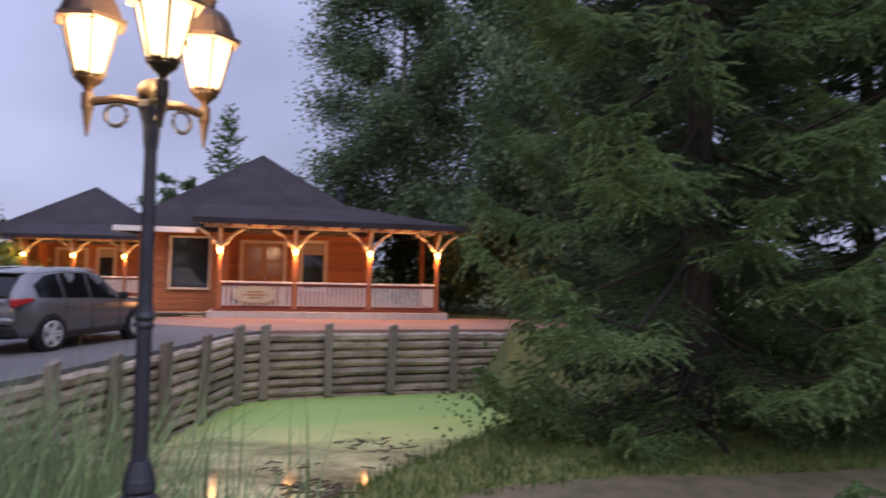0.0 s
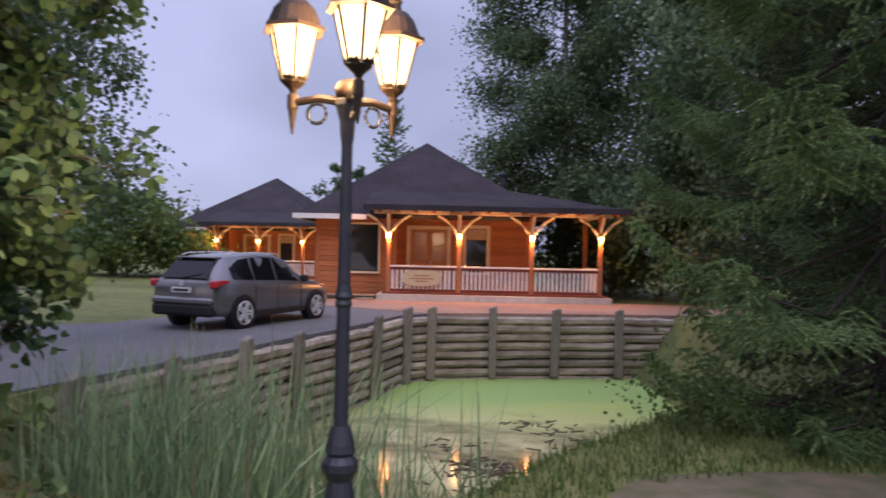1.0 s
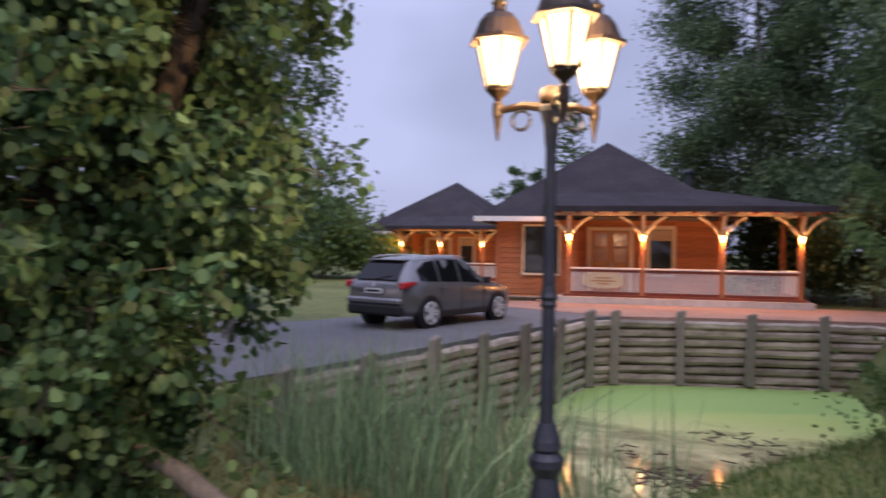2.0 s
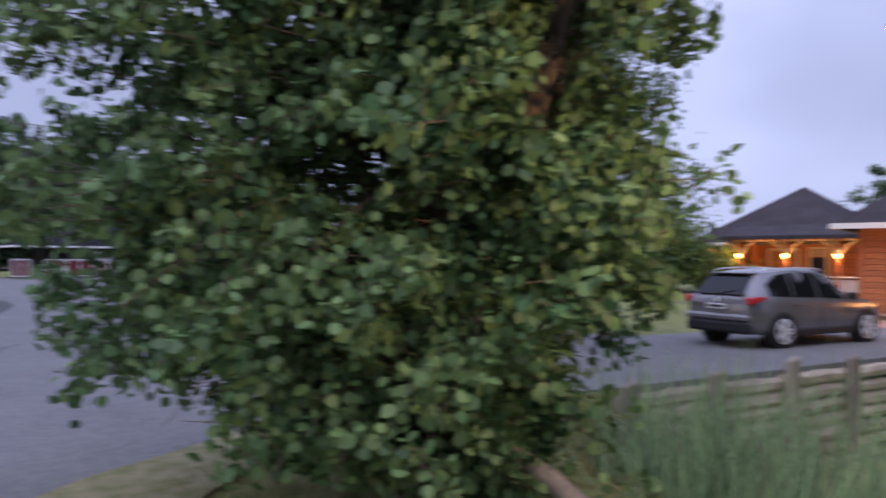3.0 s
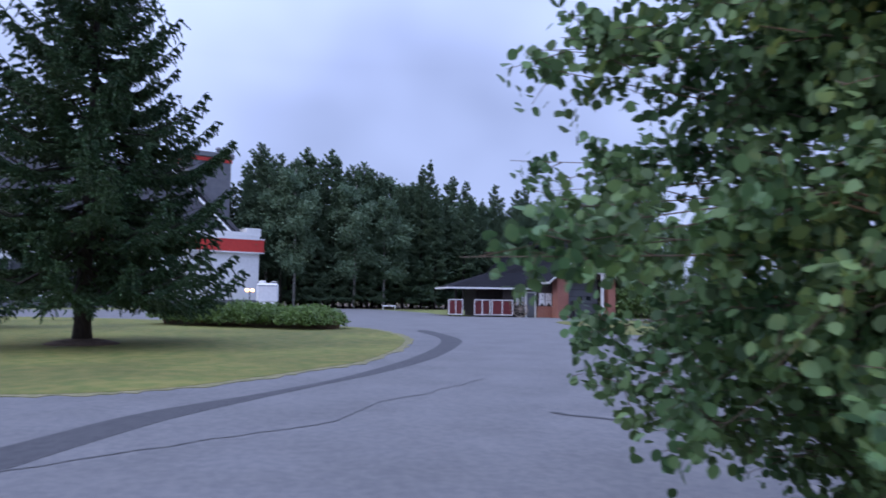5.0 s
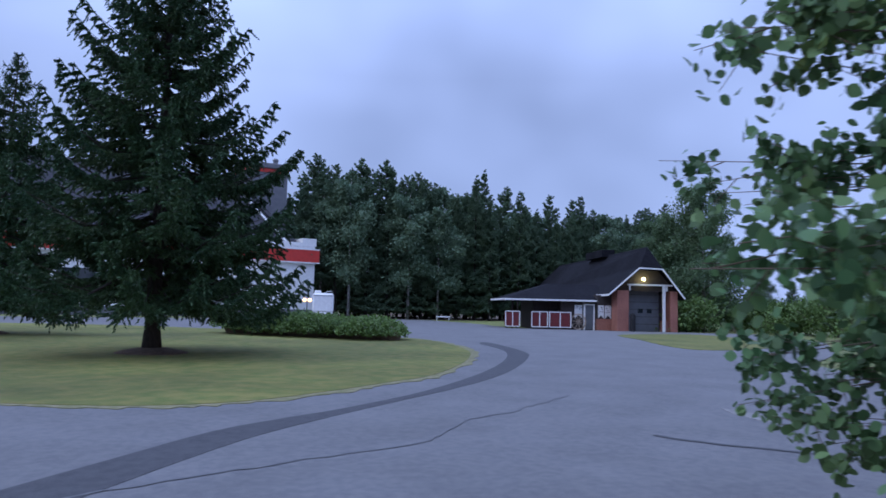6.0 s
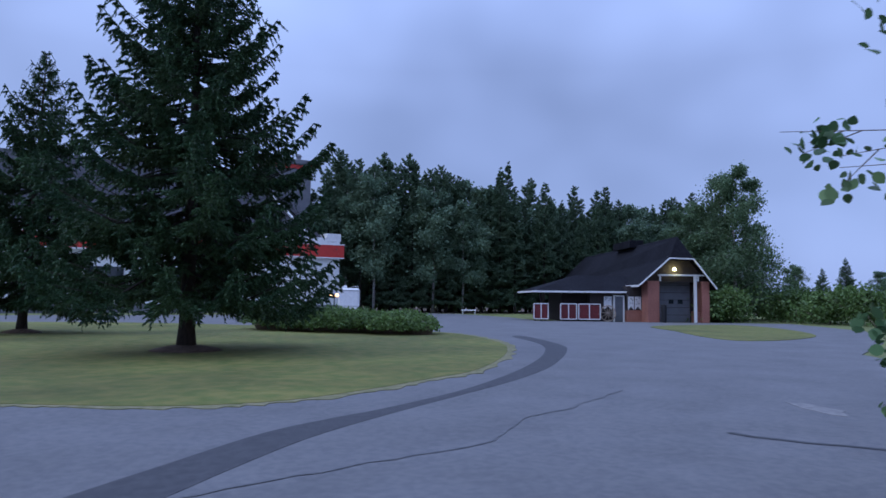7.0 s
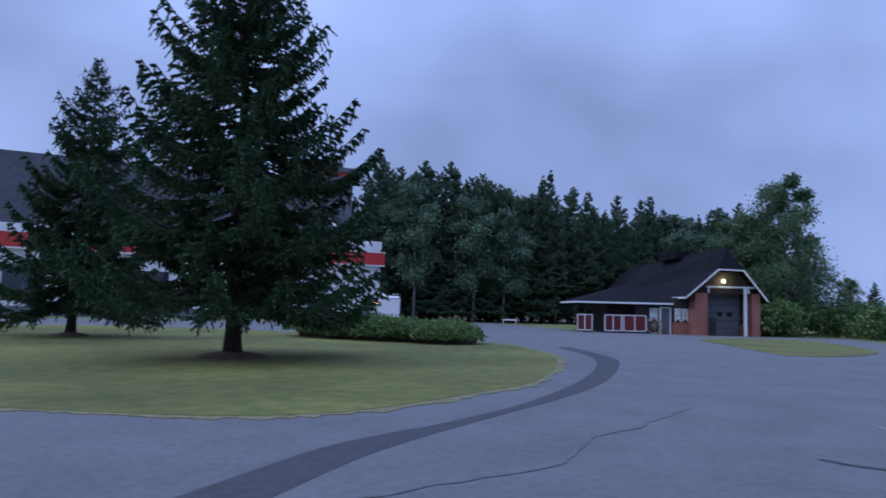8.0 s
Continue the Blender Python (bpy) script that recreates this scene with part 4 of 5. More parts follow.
# ---- lamp post ----
def lamp_post(m):
    p = thing("street_lamp", "dark cast-iron lamp post with three lit hexagonal lanterns", "street lamp", m)
    shaft = lathe(bmesh.new(), [(0.14, 0.0), (0.14, 0.06), (0.11, 0.1), (0.095, 0.45), (0.075, 0.52), (0.06, 0.72), (0.046, 0.80), (0.029, 0.98), (0.026, 1.5), (0.021, 2.16)], 14)
    part("post", shaft, M_LAMPIRON, p, "dark blue-grey iron post")
    part("collar", lathe(bmesh.new(), [(0.045, 0.78), (0.072, 0.83), (0.072, 0.86), (0.05, 0.885), (0.06, 0.90), (0.056, 0.93), (0.036, 1.0)], 14), M_LAMPIRON, p)
    part("collar", lathe(bmesh.new(), [(0.027, 1.46), (0.034, 1.475), (0.03, 1.49), (0.037, 1.505), (0.03, 1.525), (0.026, 1.55)], 14), M_LAMPIRON, p)
    part("capital", lathe(bmesh.new(), [(0.022, 2.10), (0.027, 2.13), (0.031, 2.19), (0.044, 2.235), (0.05, 2.25), (0.05, 2.27), (0.036, 2.28)], 12), M_LAMPIRON, p)
    part("boss", lathe(bmesh.new(), [(0.03, 2.275), (0.05, 2.29), (0.054, 2.315), (0.045, 2.34), (0.02, 2.355)], 12), M_LAMPGOLD, p, "bronze boss where the arms meet", smooth=True)
    for k, an in enumerate((179, 299, 59)):
        a = Matrix.Rotation(radians(an), 4, "Z")
        part("arm", tube(bmesh.new(), [a @ Vector((0.03, 0, 2.27)), a @ Vector((0.12, 0, 2.285)), a @ Vector((0.235, 0, 2.27))], [0.02, 0.016, 0.016], 8), M_LAMPGOLD, p, "bronze arm")
        ring = [a @ Vector((0.13 + 0.04 * math.cos(t), 0, 2.225 + 0.04 * math.sin(t))) for t in np.linspace(0, 2 * math.pi, 13)]
        part("scroll", tube(bmesh.new(), ring, [0.008] * 13, 6), M_LAMPIRON, p)
        L = Matrix.Translation(a @ Vector((0.235, 0, 2.27)))
        lan = part("lantern", lathe(bmesh.new(), [(0.004, -0.125), (0.018, -0.03), (0.022, -0.022), (0.022, 0.03), (0.012, 0.04), (0.02, 0.055), (0.048, 0.08), (0.05, 0.088)], 10, L), M_LAMPGOLD, p, "lit hexagonal lantern")
        r0, r1, z0, z1 = 0.048, 0.097, 0.088, 0.28
        for j in range(6):
            t0, t1 = math.pi / 3 * j, math.pi / 3 * (j + 1)
            c = lambda r, t, z: L @ Vector((r * math.cos(t), r * math.sin(t), z))
            pn = part("pane", sheet([[c(r0, t0, z0), c(r0, t1, z0), c(r1, t1, z1), c(r1, t0, z1)]]), M_LANTERN, lan)
            pn.visible_shadow = False
            part("glazing_bar", tube(bmesh.new(), [c(r0 + 0.002, t0, z0), c(r1 + 0.002, t0, z1)], [0.006, 0.0065], 5), M_LAMPGOLD, lan)
            part("crown_leaf", sheet([[c(r0 + 0.004, t0, z0), c(r0 + 0.004, t1, z0), c(r0 + 0.012, t0 * 0.35 + t1 * 0.65, z0 + 0.022), c(r0 + 0.009, (t0 + t1) / 2, z0 + 0.01), c(r0 + 0.012, t0 * 0.65 + t1 * 0.35, z0 + 0.022)]]), M_LAMPGOLD, lan)
        cap = bmesh.new()
        lathe(cap, [(0.108, 0.279), (0.132, 0.283), (0.13, 0.298)], 6, L)
        lathe(cap, [(0.112, 0.30), (0.098, 0.335), (0.084, 0.37), (0.06, 0.40), (0.03, 0.415), (0.026, 0.44), (0.034, 0.45), (0.01, 0.475), (0.012, 0.49), (0.002, 0.52)], 18, L)
        part("cap", cap, M_LAMPGOLD, lan, "bronze lantern cap")
        lt = new("lantern_light", bpy.data.lights.new("lantern_light", "POINT"))
        lt.data.energy, lt.data.color, lt.data.shadow_soft_size = 52, (1.0, 0.66, 0.34), 0.04
        lt.matrix_basis = m @ L @ pose(0, 0, 0.2)
        tagged(lt, "warm light of the lantern", "light")
    return p


lamp_post(pose(-1.057, 2.61, 0.05))


# ---- trees ----
def conifer(height, radius, seed, needle, width, clear=0.6, step=0.42, per=(5, 8), power=0.8, lift=(-0.15, 0.6), sag=0.2, curl=0.25, gap=0.1, spray=0.4, hang=0.4, jag=(0.6, 1.05), subs=3, count=12, curtain=0.0, trunk=0.012, thin=99.0, fresh=0.62):
    """Trunk with limbs, inner needles and outer sprays of a conifer whose boughs are flat, drooping fronds."""
    r = np.random.default_rng(seed)
    tb = tube(bmesh.new(), [(0, 0, -0.1), (0.02, 0, height * 0.05), (0, 0.03, height * 0.5), (0, 0, height)], [height * trunk * 1.4, height * trunk, height * trunk * 0.55, 0.01], 9)
    got = []
    z = clear
    while z < height - 0.1:
        f = (z - clear) / (height - clear)
        reach = radius * (1 - f) ** power + 0.05
        m, a0 = int(r.integers(*per)), r.uniform(0, 2 * np.pi)
        for k in range(m):
            an = a0 + 2 * np.pi * k / m + r.normal(0, 0.25)
            L = reach * r.uniform(*jag)
            up = lift[0] + (lift[1] - lift[0]) * f + r.normal(0, 0.07)
            z0 = z + r.uniform(-0.5, 0.5) * step
            d0, sd = np.array([np.cos(an), np.sin(an), 0]), np.array([-np.sin(an), np.cos(an), 0])
            rise = lambda t: up * t - sag * np.sin(t * 2.4) + curl * t ** 3
            n = max(5, int(L / gap))
            s = 0.2 + 0.8 * (np.arange(n) + r.uniform(0, 0.8, n)) / n
            p = np.outer(s * L, d0) + np.stack([0 * s, 0 * s, z0 + rise(s) * L], 1)
            flip = np.where(np.arange(n) % 2 == 0, -1, 1)[:, None]
            w = unit(d0[None] * r.uniform(0.45, 0.85, (n, 1)) + flip * sd[None] * r.uniform(0.55, 0.95, (n, 1)) - np.array([0, 0, hang])[None] * r.uniform(0.0, 1.1, (n, 1)))
            ln = (spray * L * np.minimum(1, s / 0.35) * np.maximum(1.06 - s, 0.02) ** 0.7 + 0.05) * r.uniform(0.7, 1.15, n)
            got.append((p, w, ln, s, L))
            for k2 in range(subs):
                t = (k2 + 0.5) / subs
                w2 = unit(w * 0.8 + (1 if k2 % 2 else -1) * np.cross(w, np.array([0, 0, 1.0])) * 0.7 - np.array([0, 0, hang]) * r.uniform(0, 1.4, (n, 1)))
                got.append((p + w * (ln * t)[:, None], w2, ln * 0.5 * (1.15 - 0.6 * t), s + 0.2 * t, L))
            if curtain:
                w3 = unit(np.array([0, 0, -1.0]) + d0[None] * 0.35 + r.normal(0, 0.25, (n, 3)))
                got.append((p + w * (ln * r.uniform(0.1, 0.8, n))[:, None], w3, curtain * r.uniform(0.4, 1.2, n), s * 0.8, L))
            t = np.linspace(0.1, 1.0, 8)
            q = np.outer(t * L, d0) + np.stack([0 * t, 0 * t, z0 + rise(t) * L], 1)
            dv = np.diff(q, axis=0)
            got.append((q[:-1], unit(dv), np.linalg.norm(dv, axis=1), t[:-1], L))
            if L > 0.5:
                tube(tb, [(0, 0, z0), tuple(q[3]), tuple(q[6])], [0.012 + 0.008 * L, 0.006 + 0.005 * L, 0.004], 4)
        z += step * r.uniform(0.8, 1.2) * (0.6 + 0.4 * (1 - f)) * (1.0 if z < thin else 2.6)
    base, way, length = (np.concatenate([g[i] for g in got]) for i in range(3))
    out = np.concatenate([g[3] for g in got])
    big = 0.3 + 0.7 * np.minimum(1, np.concatenate([np.full(len(g[0]), g[4]) for g in got]) / (0.5 * radius))
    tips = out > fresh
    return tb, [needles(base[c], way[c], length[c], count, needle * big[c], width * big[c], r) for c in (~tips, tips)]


def spruce(name, label, m, args, inner, outer, bark, group=""):
    t = thing(name, label, "tree", m, group=group)
    tb, (old, young) = conifer(**args)
    part("trunk", tb, bark, t, smooth=True)
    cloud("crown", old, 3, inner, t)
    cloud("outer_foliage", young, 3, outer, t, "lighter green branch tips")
    return t


def broadleaf(seed, height, spread, leaf, amount, limbs=9, low=0.25, droop=0.0, trunk_r=0.12, lean=0.0, clump=0.5, narrow=1.0):
    """Trunk, limbs, and leaf places gathered in uneven clumps along the twigs."""
    r = np.random.default_rng(seed)
    bm = bmesh.new()
    top = np.array([lean, 0, height * 0.9])
    trunk = [np.array([0, 0, -0.1]), np.array([0.05, 0.03, height * 0.3]), top * 0.62 + r.normal(0, 0.06, 3), top]
    tube(bm, trunk, [trunk_r * 1.3, trunk_r, trunk_r * 0.6, 0.015], 8)
    spots = []
    for k in range(limbs):
        f = low + (0.95 - low) * (k + r.uniform(0, 0.8)) / limbs
        i = min(2, int(f * 3))
        p0 = trunk[0] + (top - trunk[0]) * f
        an = k * 2.4 + r.uniform(-0.4, 0.4)
        env = math.sin(min(1, 0.25 + 0.9 * (1 - f)) * math.pi / 2) * narrow
        L = spread * env * r.uniform(0.75, 1.15)
        d = np.array([math.cos(an), math.sin(an), r.uniform(0.35, 0.8)])
        p1 = p0 + d * L * 0.5
        p2 = p0 + d * np.array([1, 1, 0.75 - droop]) * L
        tube(bm, [p0, p1, p2], [trunk_r * 0.42 * (1.1 - f), trunk_r * 0.22, 0.008], 6)
        for j in range(7):
            s = r.uniform(0.25, 1.0)
            q0 = p0 + (p1 - p0) * min(1, 2 * s) + (p2 - p1) * max(0, 2 * s - 1)
            w = r.normal(size=3) * np.array([1, 1, 0.7]) + np.array([0, 0, -droop * 1.6])
            q1 = q0 + w / np.linalg.norm(w) * L * r.uniform(0.2, 0.5)
            tube(bm, [q0, (q0 + q1) / 2 + r.normal(0, 0.03, 3), q1], [0.012, 0.008, 0.004], 4)
            n = int(amount / (limbs * 7))
            t = r.uniform(0.1, 1.1, n)[:, None]
            sp = q0 + (q1 - q0) * t + r.normal(0, clump * 0.28 * L / 1.6, (n, 3)) * np.array([1, 1, 0.9])
            if droop:
                sp[:, 2] -= np.abs(r.normal(0, droop * 0.9, n))
            spots.append(sp)
    spots = np.concatenate(spots)
    spots = spots[spots[:, 2] > 0.12]
    return bm, leaves(spots, leaf, r)


def leafy(name, label, m, leafmat, bark, group="", cat="tree", **args):
    t = thing(name, label, cat, m, group=group)
    bm, lv = broadleaf(**args)
    part("trunk", bm, bark, t, smooth=True)
    cloud("crown", lv, 8, leafmat, t)
    return t


# the big leafy tree by the drive
def near_tree():
    t = thing("broadleaf_tree", "leafy green tree with low sweeping branches beside the asphalt", "tree", pose(-4.35, 2.75, 0))
    r = np.random.default_rng(11)
    bm = bmesh.new()
    stems = [((0, 0), (0.1, 0.1, 3.2), 0.13), ((0.05, 0.1), (0.72, 0.6, 3.6), 0.10), ((-0.05, -0.1), (-0.5, -0.6, 3.4), 0.07)]
    axes = []
    for (bx, by), tip, rad in stems:
        a, b = np.array([bx, by, -0.1]), np.array(tip)
        mid = (a + b) / 2 + np.array([-0.12 * np.sign(tip[0]), 0.05, 0.1])
        end = b + (b - mid) * 0.9
        tube(bm, [a, mid, b, end], [rad * 1.2, rad, rad * 0.75, 0.02], 9)
        axes.append((a, mid, b, end))
    spots = []
    # ends of the long boughs that hang out over the asphalt
    far_tips = [(-0.35, -3.1, 1.94), (-2.6, -2.35, 2.6), (-1.26, -2.8, 3.15), (-2.5, -1.95, 1.4), (-1.95, -2.0, 1.05), (-1.5, -0.9, 0.62)]
    for k in range(478):
        a, mid, b, end = axes[k % 3]
        f = r.uniform(0.03, 1.0)
        q = a + (mid - a) * min(1, 3 * f) + (b - mid) * min(1, max(0, 3 * f - 1)) + (end - b) * max(0, 3 * f - 2)
        an = r.uniform(0, 2 * np.pi)
        h = q[2]
        L = (0.95 + 0.8 * math.sin(min(1.0, (h + 0.6) / 3.0) * math.pi / 2)) * r.uniform(0.75, 1.12)
        # the side towards the lawn reaches out furthest
        L *= (1.0 + 0.4 * math.cos(an - radians(240))) * (0.66 if h > 2.3 else 0.6 if h < 0.9 else 1.0)
        L = min(L, 2.25)
        d = np.array([math.cos(an), math.sin(an), r.uniform(-0.35, 0.45)])
        p1, p2 = q + d * L * 0.55 + np.array([0, 0, 0.08]), q + d * L + np.array([0, 0, -0.12 * L])
        if k >= 440:
            tip = np.array(far_tips[k % 6])
            p2 = tip * r.uniform(0.78, 0.98) + r.normal(0, 0.12, 3)
            p2[2] = tip[2] + r.normal(0, 0.12)
            q = axes[2][1] * 0.5 + np.array([0, 0, 0.5 * p2[2]])
            p1 = (q + p2) / 2 + np.array([0, 0, 0.15]) + r.normal(0, 0.12, 3)
            d = unit(p2 - q)
        p2[2] = max(p2[2], 0.3 + 0.32 * max(0.0, -0.31 * p2[0] - 0.95 * p2[1]))
        p1[2] = max(p1[2], 0.25 + 0.32 * max(0.0, -0.31 * p1[0] - 0.95 * p1[1]))
        tube(bm, [q, p1, p2], [0.013, 0.006, 0.002], 5)
        for j in range(9):
            s = r.uniform(0.25, 1.0)
            q0 = q + (p1 - q) * min(1, 2 * s) + (p2 - p1) * max(0, 2 * s - 1)
            w = unit(r.normal(size=3) * np.array([1, 1, 0.7]) + d * 0.7)
            ln = r.uniform(0.16, 0.4)
            q1 = q0 + w * ln
            tube(bm, [q0, q1], [0.005, 0.002], 3)
            n = 23
            tt = r.uniform(0.1, 1.08, n)[:, None]
            spots.append(q0 + (q1 - q0) * tt + r.normal(0, 0.055, (n, 3)))
    spots = np.concatenate(spots)
    out = spots[:, 0] * -0.31 + spots[:, 1] * -0.95
    spots = spots[spots[:, 2] > 0.12 + np.clip(0.31 * (out - 0.05), 0, 0.9)]
    # the stem on the lamp's side is bare above head height
    a, b = axes[1][1], axes[1][3]
    on = a + (b - a) * np.clip((spots[:, 2:3] - a[2]) / (b[2] - a[2]), 0, 1)
    off = spots - on
    bare = (spots[:, 2] > 2.55) & (np.abs(off[:, 0] * 0.6 + off[:, 1] * 0.8) < 0.13) & (off[:, 0] * 0.8 - off[:, 1] * 0.6 > -0.1)
    spots = spots[~bare]
    part("trunk", bm, M_BARK, t, "brown forked stems", smooth=True)
    cloud("crown", leaves(spots, 0.071, r), 8, M_LEAF, t, "dense round green leaves")


near_tree()
fallen = tagged(part("log", tube(bmesh.new(), [(-3.75, 2.75, 0.62), (-3.35, 2.9, 0.42), (-2.85, 3.0, 0.12), (-2.4, 3.05, -0.1)], [0.055, 0.065, 0.07, 0.075], 8), M_POSTWOOD, smooth=True), "short grey bare leaning log under the leafy tree", "log")

NEAR = dict(height=15.0, radius=3.0, seed=21, needle=0.05, width=0.011, clear=0.5, step=0.6, per=(5, 7), power=0.3, lift=(-0.12, 0.3), sag=0.26, curl=0.2, gap=0.05, spray=0.32, hang=0.55, jag=(0.6, 1.0), subs=5, count=15, curtain=0.34, trunk=0.011, thin=7.0, fresh=0.5)
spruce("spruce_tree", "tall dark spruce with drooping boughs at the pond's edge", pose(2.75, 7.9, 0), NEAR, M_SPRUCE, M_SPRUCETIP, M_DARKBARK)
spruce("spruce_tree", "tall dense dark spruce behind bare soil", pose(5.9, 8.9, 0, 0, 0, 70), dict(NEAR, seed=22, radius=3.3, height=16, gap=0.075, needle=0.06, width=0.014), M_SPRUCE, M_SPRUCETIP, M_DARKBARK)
back = spruce("spruce_tree", "tall dark spruce further back by the pond", pose(4.6, 13.6, 0, 0, 0, 30), dict(NEAR, seed=23, radius=3.2, height=17, gap=0.12, needle=0.09, width=0.022, subs=3, count=12, thin=10.0), M_SPRUCE, M_SPRUCE, M_DARKBARK)
for x, y, a in ((9.6, 9.6, 10), (8.2, 14.2, 120), (6.4, 18.5, 200), (12.5, 13, 300)):
    copy_thing(back, pose(x, y, 0, 0, 0, a))
LAWN = dict(height=15.3, radius=5.5, seed=31, needle=0.13, width=0.032, clear=2.5, step=0.6, per=(9, 13), power=0.86, lift=(-0.24, 0.45), sag=0.14, curl=0.34, gap=0.12, spray=0.27, hang=0.45, jag=(0.5, 1.02), subs=4, count=11, curtain=0.45, trunk=0.016)
spruce("spruce_tree", "large dark spruce with bare soil round its trunk on the lawn", pose(-25.9, -8.75, 0.05), LAWN, M_SPRUCE, M_LAWNTIP, M_DARKBARK, "spruces on the lawn")
spruce("spruce_tree", "smaller dark spruce standing further back on the lawn", pose(-36.1, -18.9, 0.05, -2.5, 0, 0), dict(LAWN, seed=33, height=12.6, radius=4.7, clear=2.0, needle=0.14, width=0.036, gap=0.15), M_SPRUCE, M_LAWNTIP, M_DARKBARK, "spruces on the lawn")
for px, py, pr in ((-25.9, -8.75, 1.2), (-36.1, -18.9, 0.9)):
    bm = lathe(bmesh.new(), [(pr, 0.0), (pr * 0.75, 0.10), (pr * 0.4, 0.18), (0.1, 0.22)], 18, Matrix.Translation((px, py, 0.03)))
    tagged(part("soil_mound", bm, M_SOIL, smooth=True), "round mound of dark soil at the spruce's foot", "soil", kind="structure")

# trees round the cabins
leafy("birch_tree", "tall dark leafy birch behind the cabin", pose(-2.1, 36, 0), M_BIRCHLEAF, M_BIRCHBARK, seed=41, height=23, spread=4.6, leaf=0.13, amount=110000, limbs=24, low=0.12, droop=0.25, trunk_r=0.2, clump=0.8)
leafy("birch_tree", "broad leafy birch behind the porch", pose(3.6, 33.5, 0), M_BIRCHLEAF, M_BIRCHBARK, seed=42, height=21, spread=5.2, leaf=0.17, amount=60000, limbs=22, low=0.1, droop=0.25, trunk_r=0.2, clump=0.8)
leafy("birch_tree", "leafy birch close beside the porch", pose(4.4, 28.5, 0), M_BIRCHLEAF, M_BIRCHBARK, seed=47, height=15, spread=4.2, leaf=0.16, amount=28000, limbs=13, low=0.08, droop=0.25, trunk_r=0.15, clump=0.8)
spruce("young_tree", "small light green pointed tree behind the cabin roof", pose(-12.8, 43, 0), dict(height=11.2, radius=2.5, seed=43, needle=0.16, width=0.035, clear=2.0, step=0.5, per=(4, 7), power=0.7, lift=(0.3, 0.8), sag=0.1, curl=0.1, gap=0.2, spray=0.4, hang=0.2, jag=(0.5, 1.1), subs=3, count=7, trunk=0.006), M_HEDGE, M_HEDGE, M_BIRCHBARK)
leafy("young_tree", "small leafy tree between the cabin roofs", pose(-17.0, 46, 0), M_BIRCHLEAF, M_BIRCHBARK, seed=44, height=8.5, spread=2.4, leaf=0.18, amount=2600, limbs=10, low=0.3, trunk_r=0.1)
leafy("birch_tree", "weeping birch with thin hanging leaves beside the drive", pose(-9.7, 10.2, 0), M_BIRCHLEAF, M_BIRCHBARK, seed=45, height=11.5, spread=2.6, leaf=0.085, amount=22000, limbs=13, low=0.25, droop=0.5, trunk_r=0.1, clump=0.55)
for x, y, sd in ((2.0, 28.4, 48), (0.2, 31.0, 49), (-1.2, 34.5, 50), (5.6, 25.4, 55)):
    leafy("leafy_bush", "dense dark green bush beside the porch", pose(x, y, 0), M_BIRCHLEAF, M_BARK, seed=sd, height=4.8, spread=2.6, leaf=0.15, amount=9000, limbs=14, low=0.02, trunk_r=0.06, clump=0.9, cat="bush", group="bushes beside the porch")
leafy("leafy_bush", "low green bush at the meadow's edge", pose(-24, 33, 0), M_HEDGE, M_BARK, seed=46, height=4.6, spread=3.2, leaf=0.2, amount=6000, limbs=12, low=0.05, trunk_r=0.08, clump=1.0, cat="bush")

# the wood behind the yard
rr = random.Random(8)
kinds = []
WOOD = dict(needle=0.34, width=0.075, step=0.75, per=(6, 9), gap=0.3, spray=0.4, subs=3, count=9, curl=0.2, sag=0.12, trunk=0.009)
for k, (nm, lb, a) in enumerate((
        ("pine_tree", "tall dark pine at the edge of the wood", dict(WOOD, height=17.8, radius=3.0, seed=51, clear=5.0, power=0.62, lift=(0.1, 0.5), jag=(0.45, 1.1), hang=0.1)),
        ("spruce_tree", "tall pointed spruce in the wood", dict(WOOD, height=17.6, radius=3.5, seed=52, clear=1.8, power=0.85, lift=(-0.2, 0.6), hang=0.4)),
        ("pine_tree", "dark crooked pine in the wood", dict(WOOD, height=17.2, radius=3.2, seed=53, clear=6.0, power=0.55, lift=(0.15, 0.7), jag=(0.35, 1.15), hang=0.05)),
        ("spruce_tree", "slim pointed spruce in the wood", dict(WOOD, height=16.6, radius=2.9, seed=56, clear=2.4, power=0.75, lift=(-0.1, 0.5), hang=0.3)))):
    kinds.append(spruce(nm, lb, pose(-93 - k, -6 + 5 * k, 0), a, M_PINE, M_PINE, M_DARKBARK, "trees of the wood"))
kinds.append(leafy("aspen_tree", "tall green aspen at the edge of the wood", pose(-90, 1.5, 0), M_PINE, M_BIRCHBARK, seed=54, height=17, spread=3.4, leaf=0.24, amount=13000, limbs=16, low=0.22, trunk_r=0.13, clump=0.8, group="trees of the wood"))
kinds += [kinds[-1], kinds[1]]
for row, (x0, zs) in enumerate(((-91, 0.98), (-95, 1.05), (-100, 1.12))):
    y = -13.0 + row
    while y < 40:
        s = zs * rr.uniform(0.82, 1.1) * (1.0 if y < 12 else 0.82)
        o = copy_thing(rr.choice(kinds), Matrix())
        o.matrix_basis = pose(x0 + rr.uniform(-1.5, 1.5) - (0.1 * y if y > 0 else 0), y, 0, rr.uniform(-1, 1), rr.uniform(-1, 1), rr.uniform(0, 360)) @ Matrix.Diagonal((s, s, s * rr.uniform(0.95, 1.05), 1))
        y += rr.uniform(1.6, 2.6)
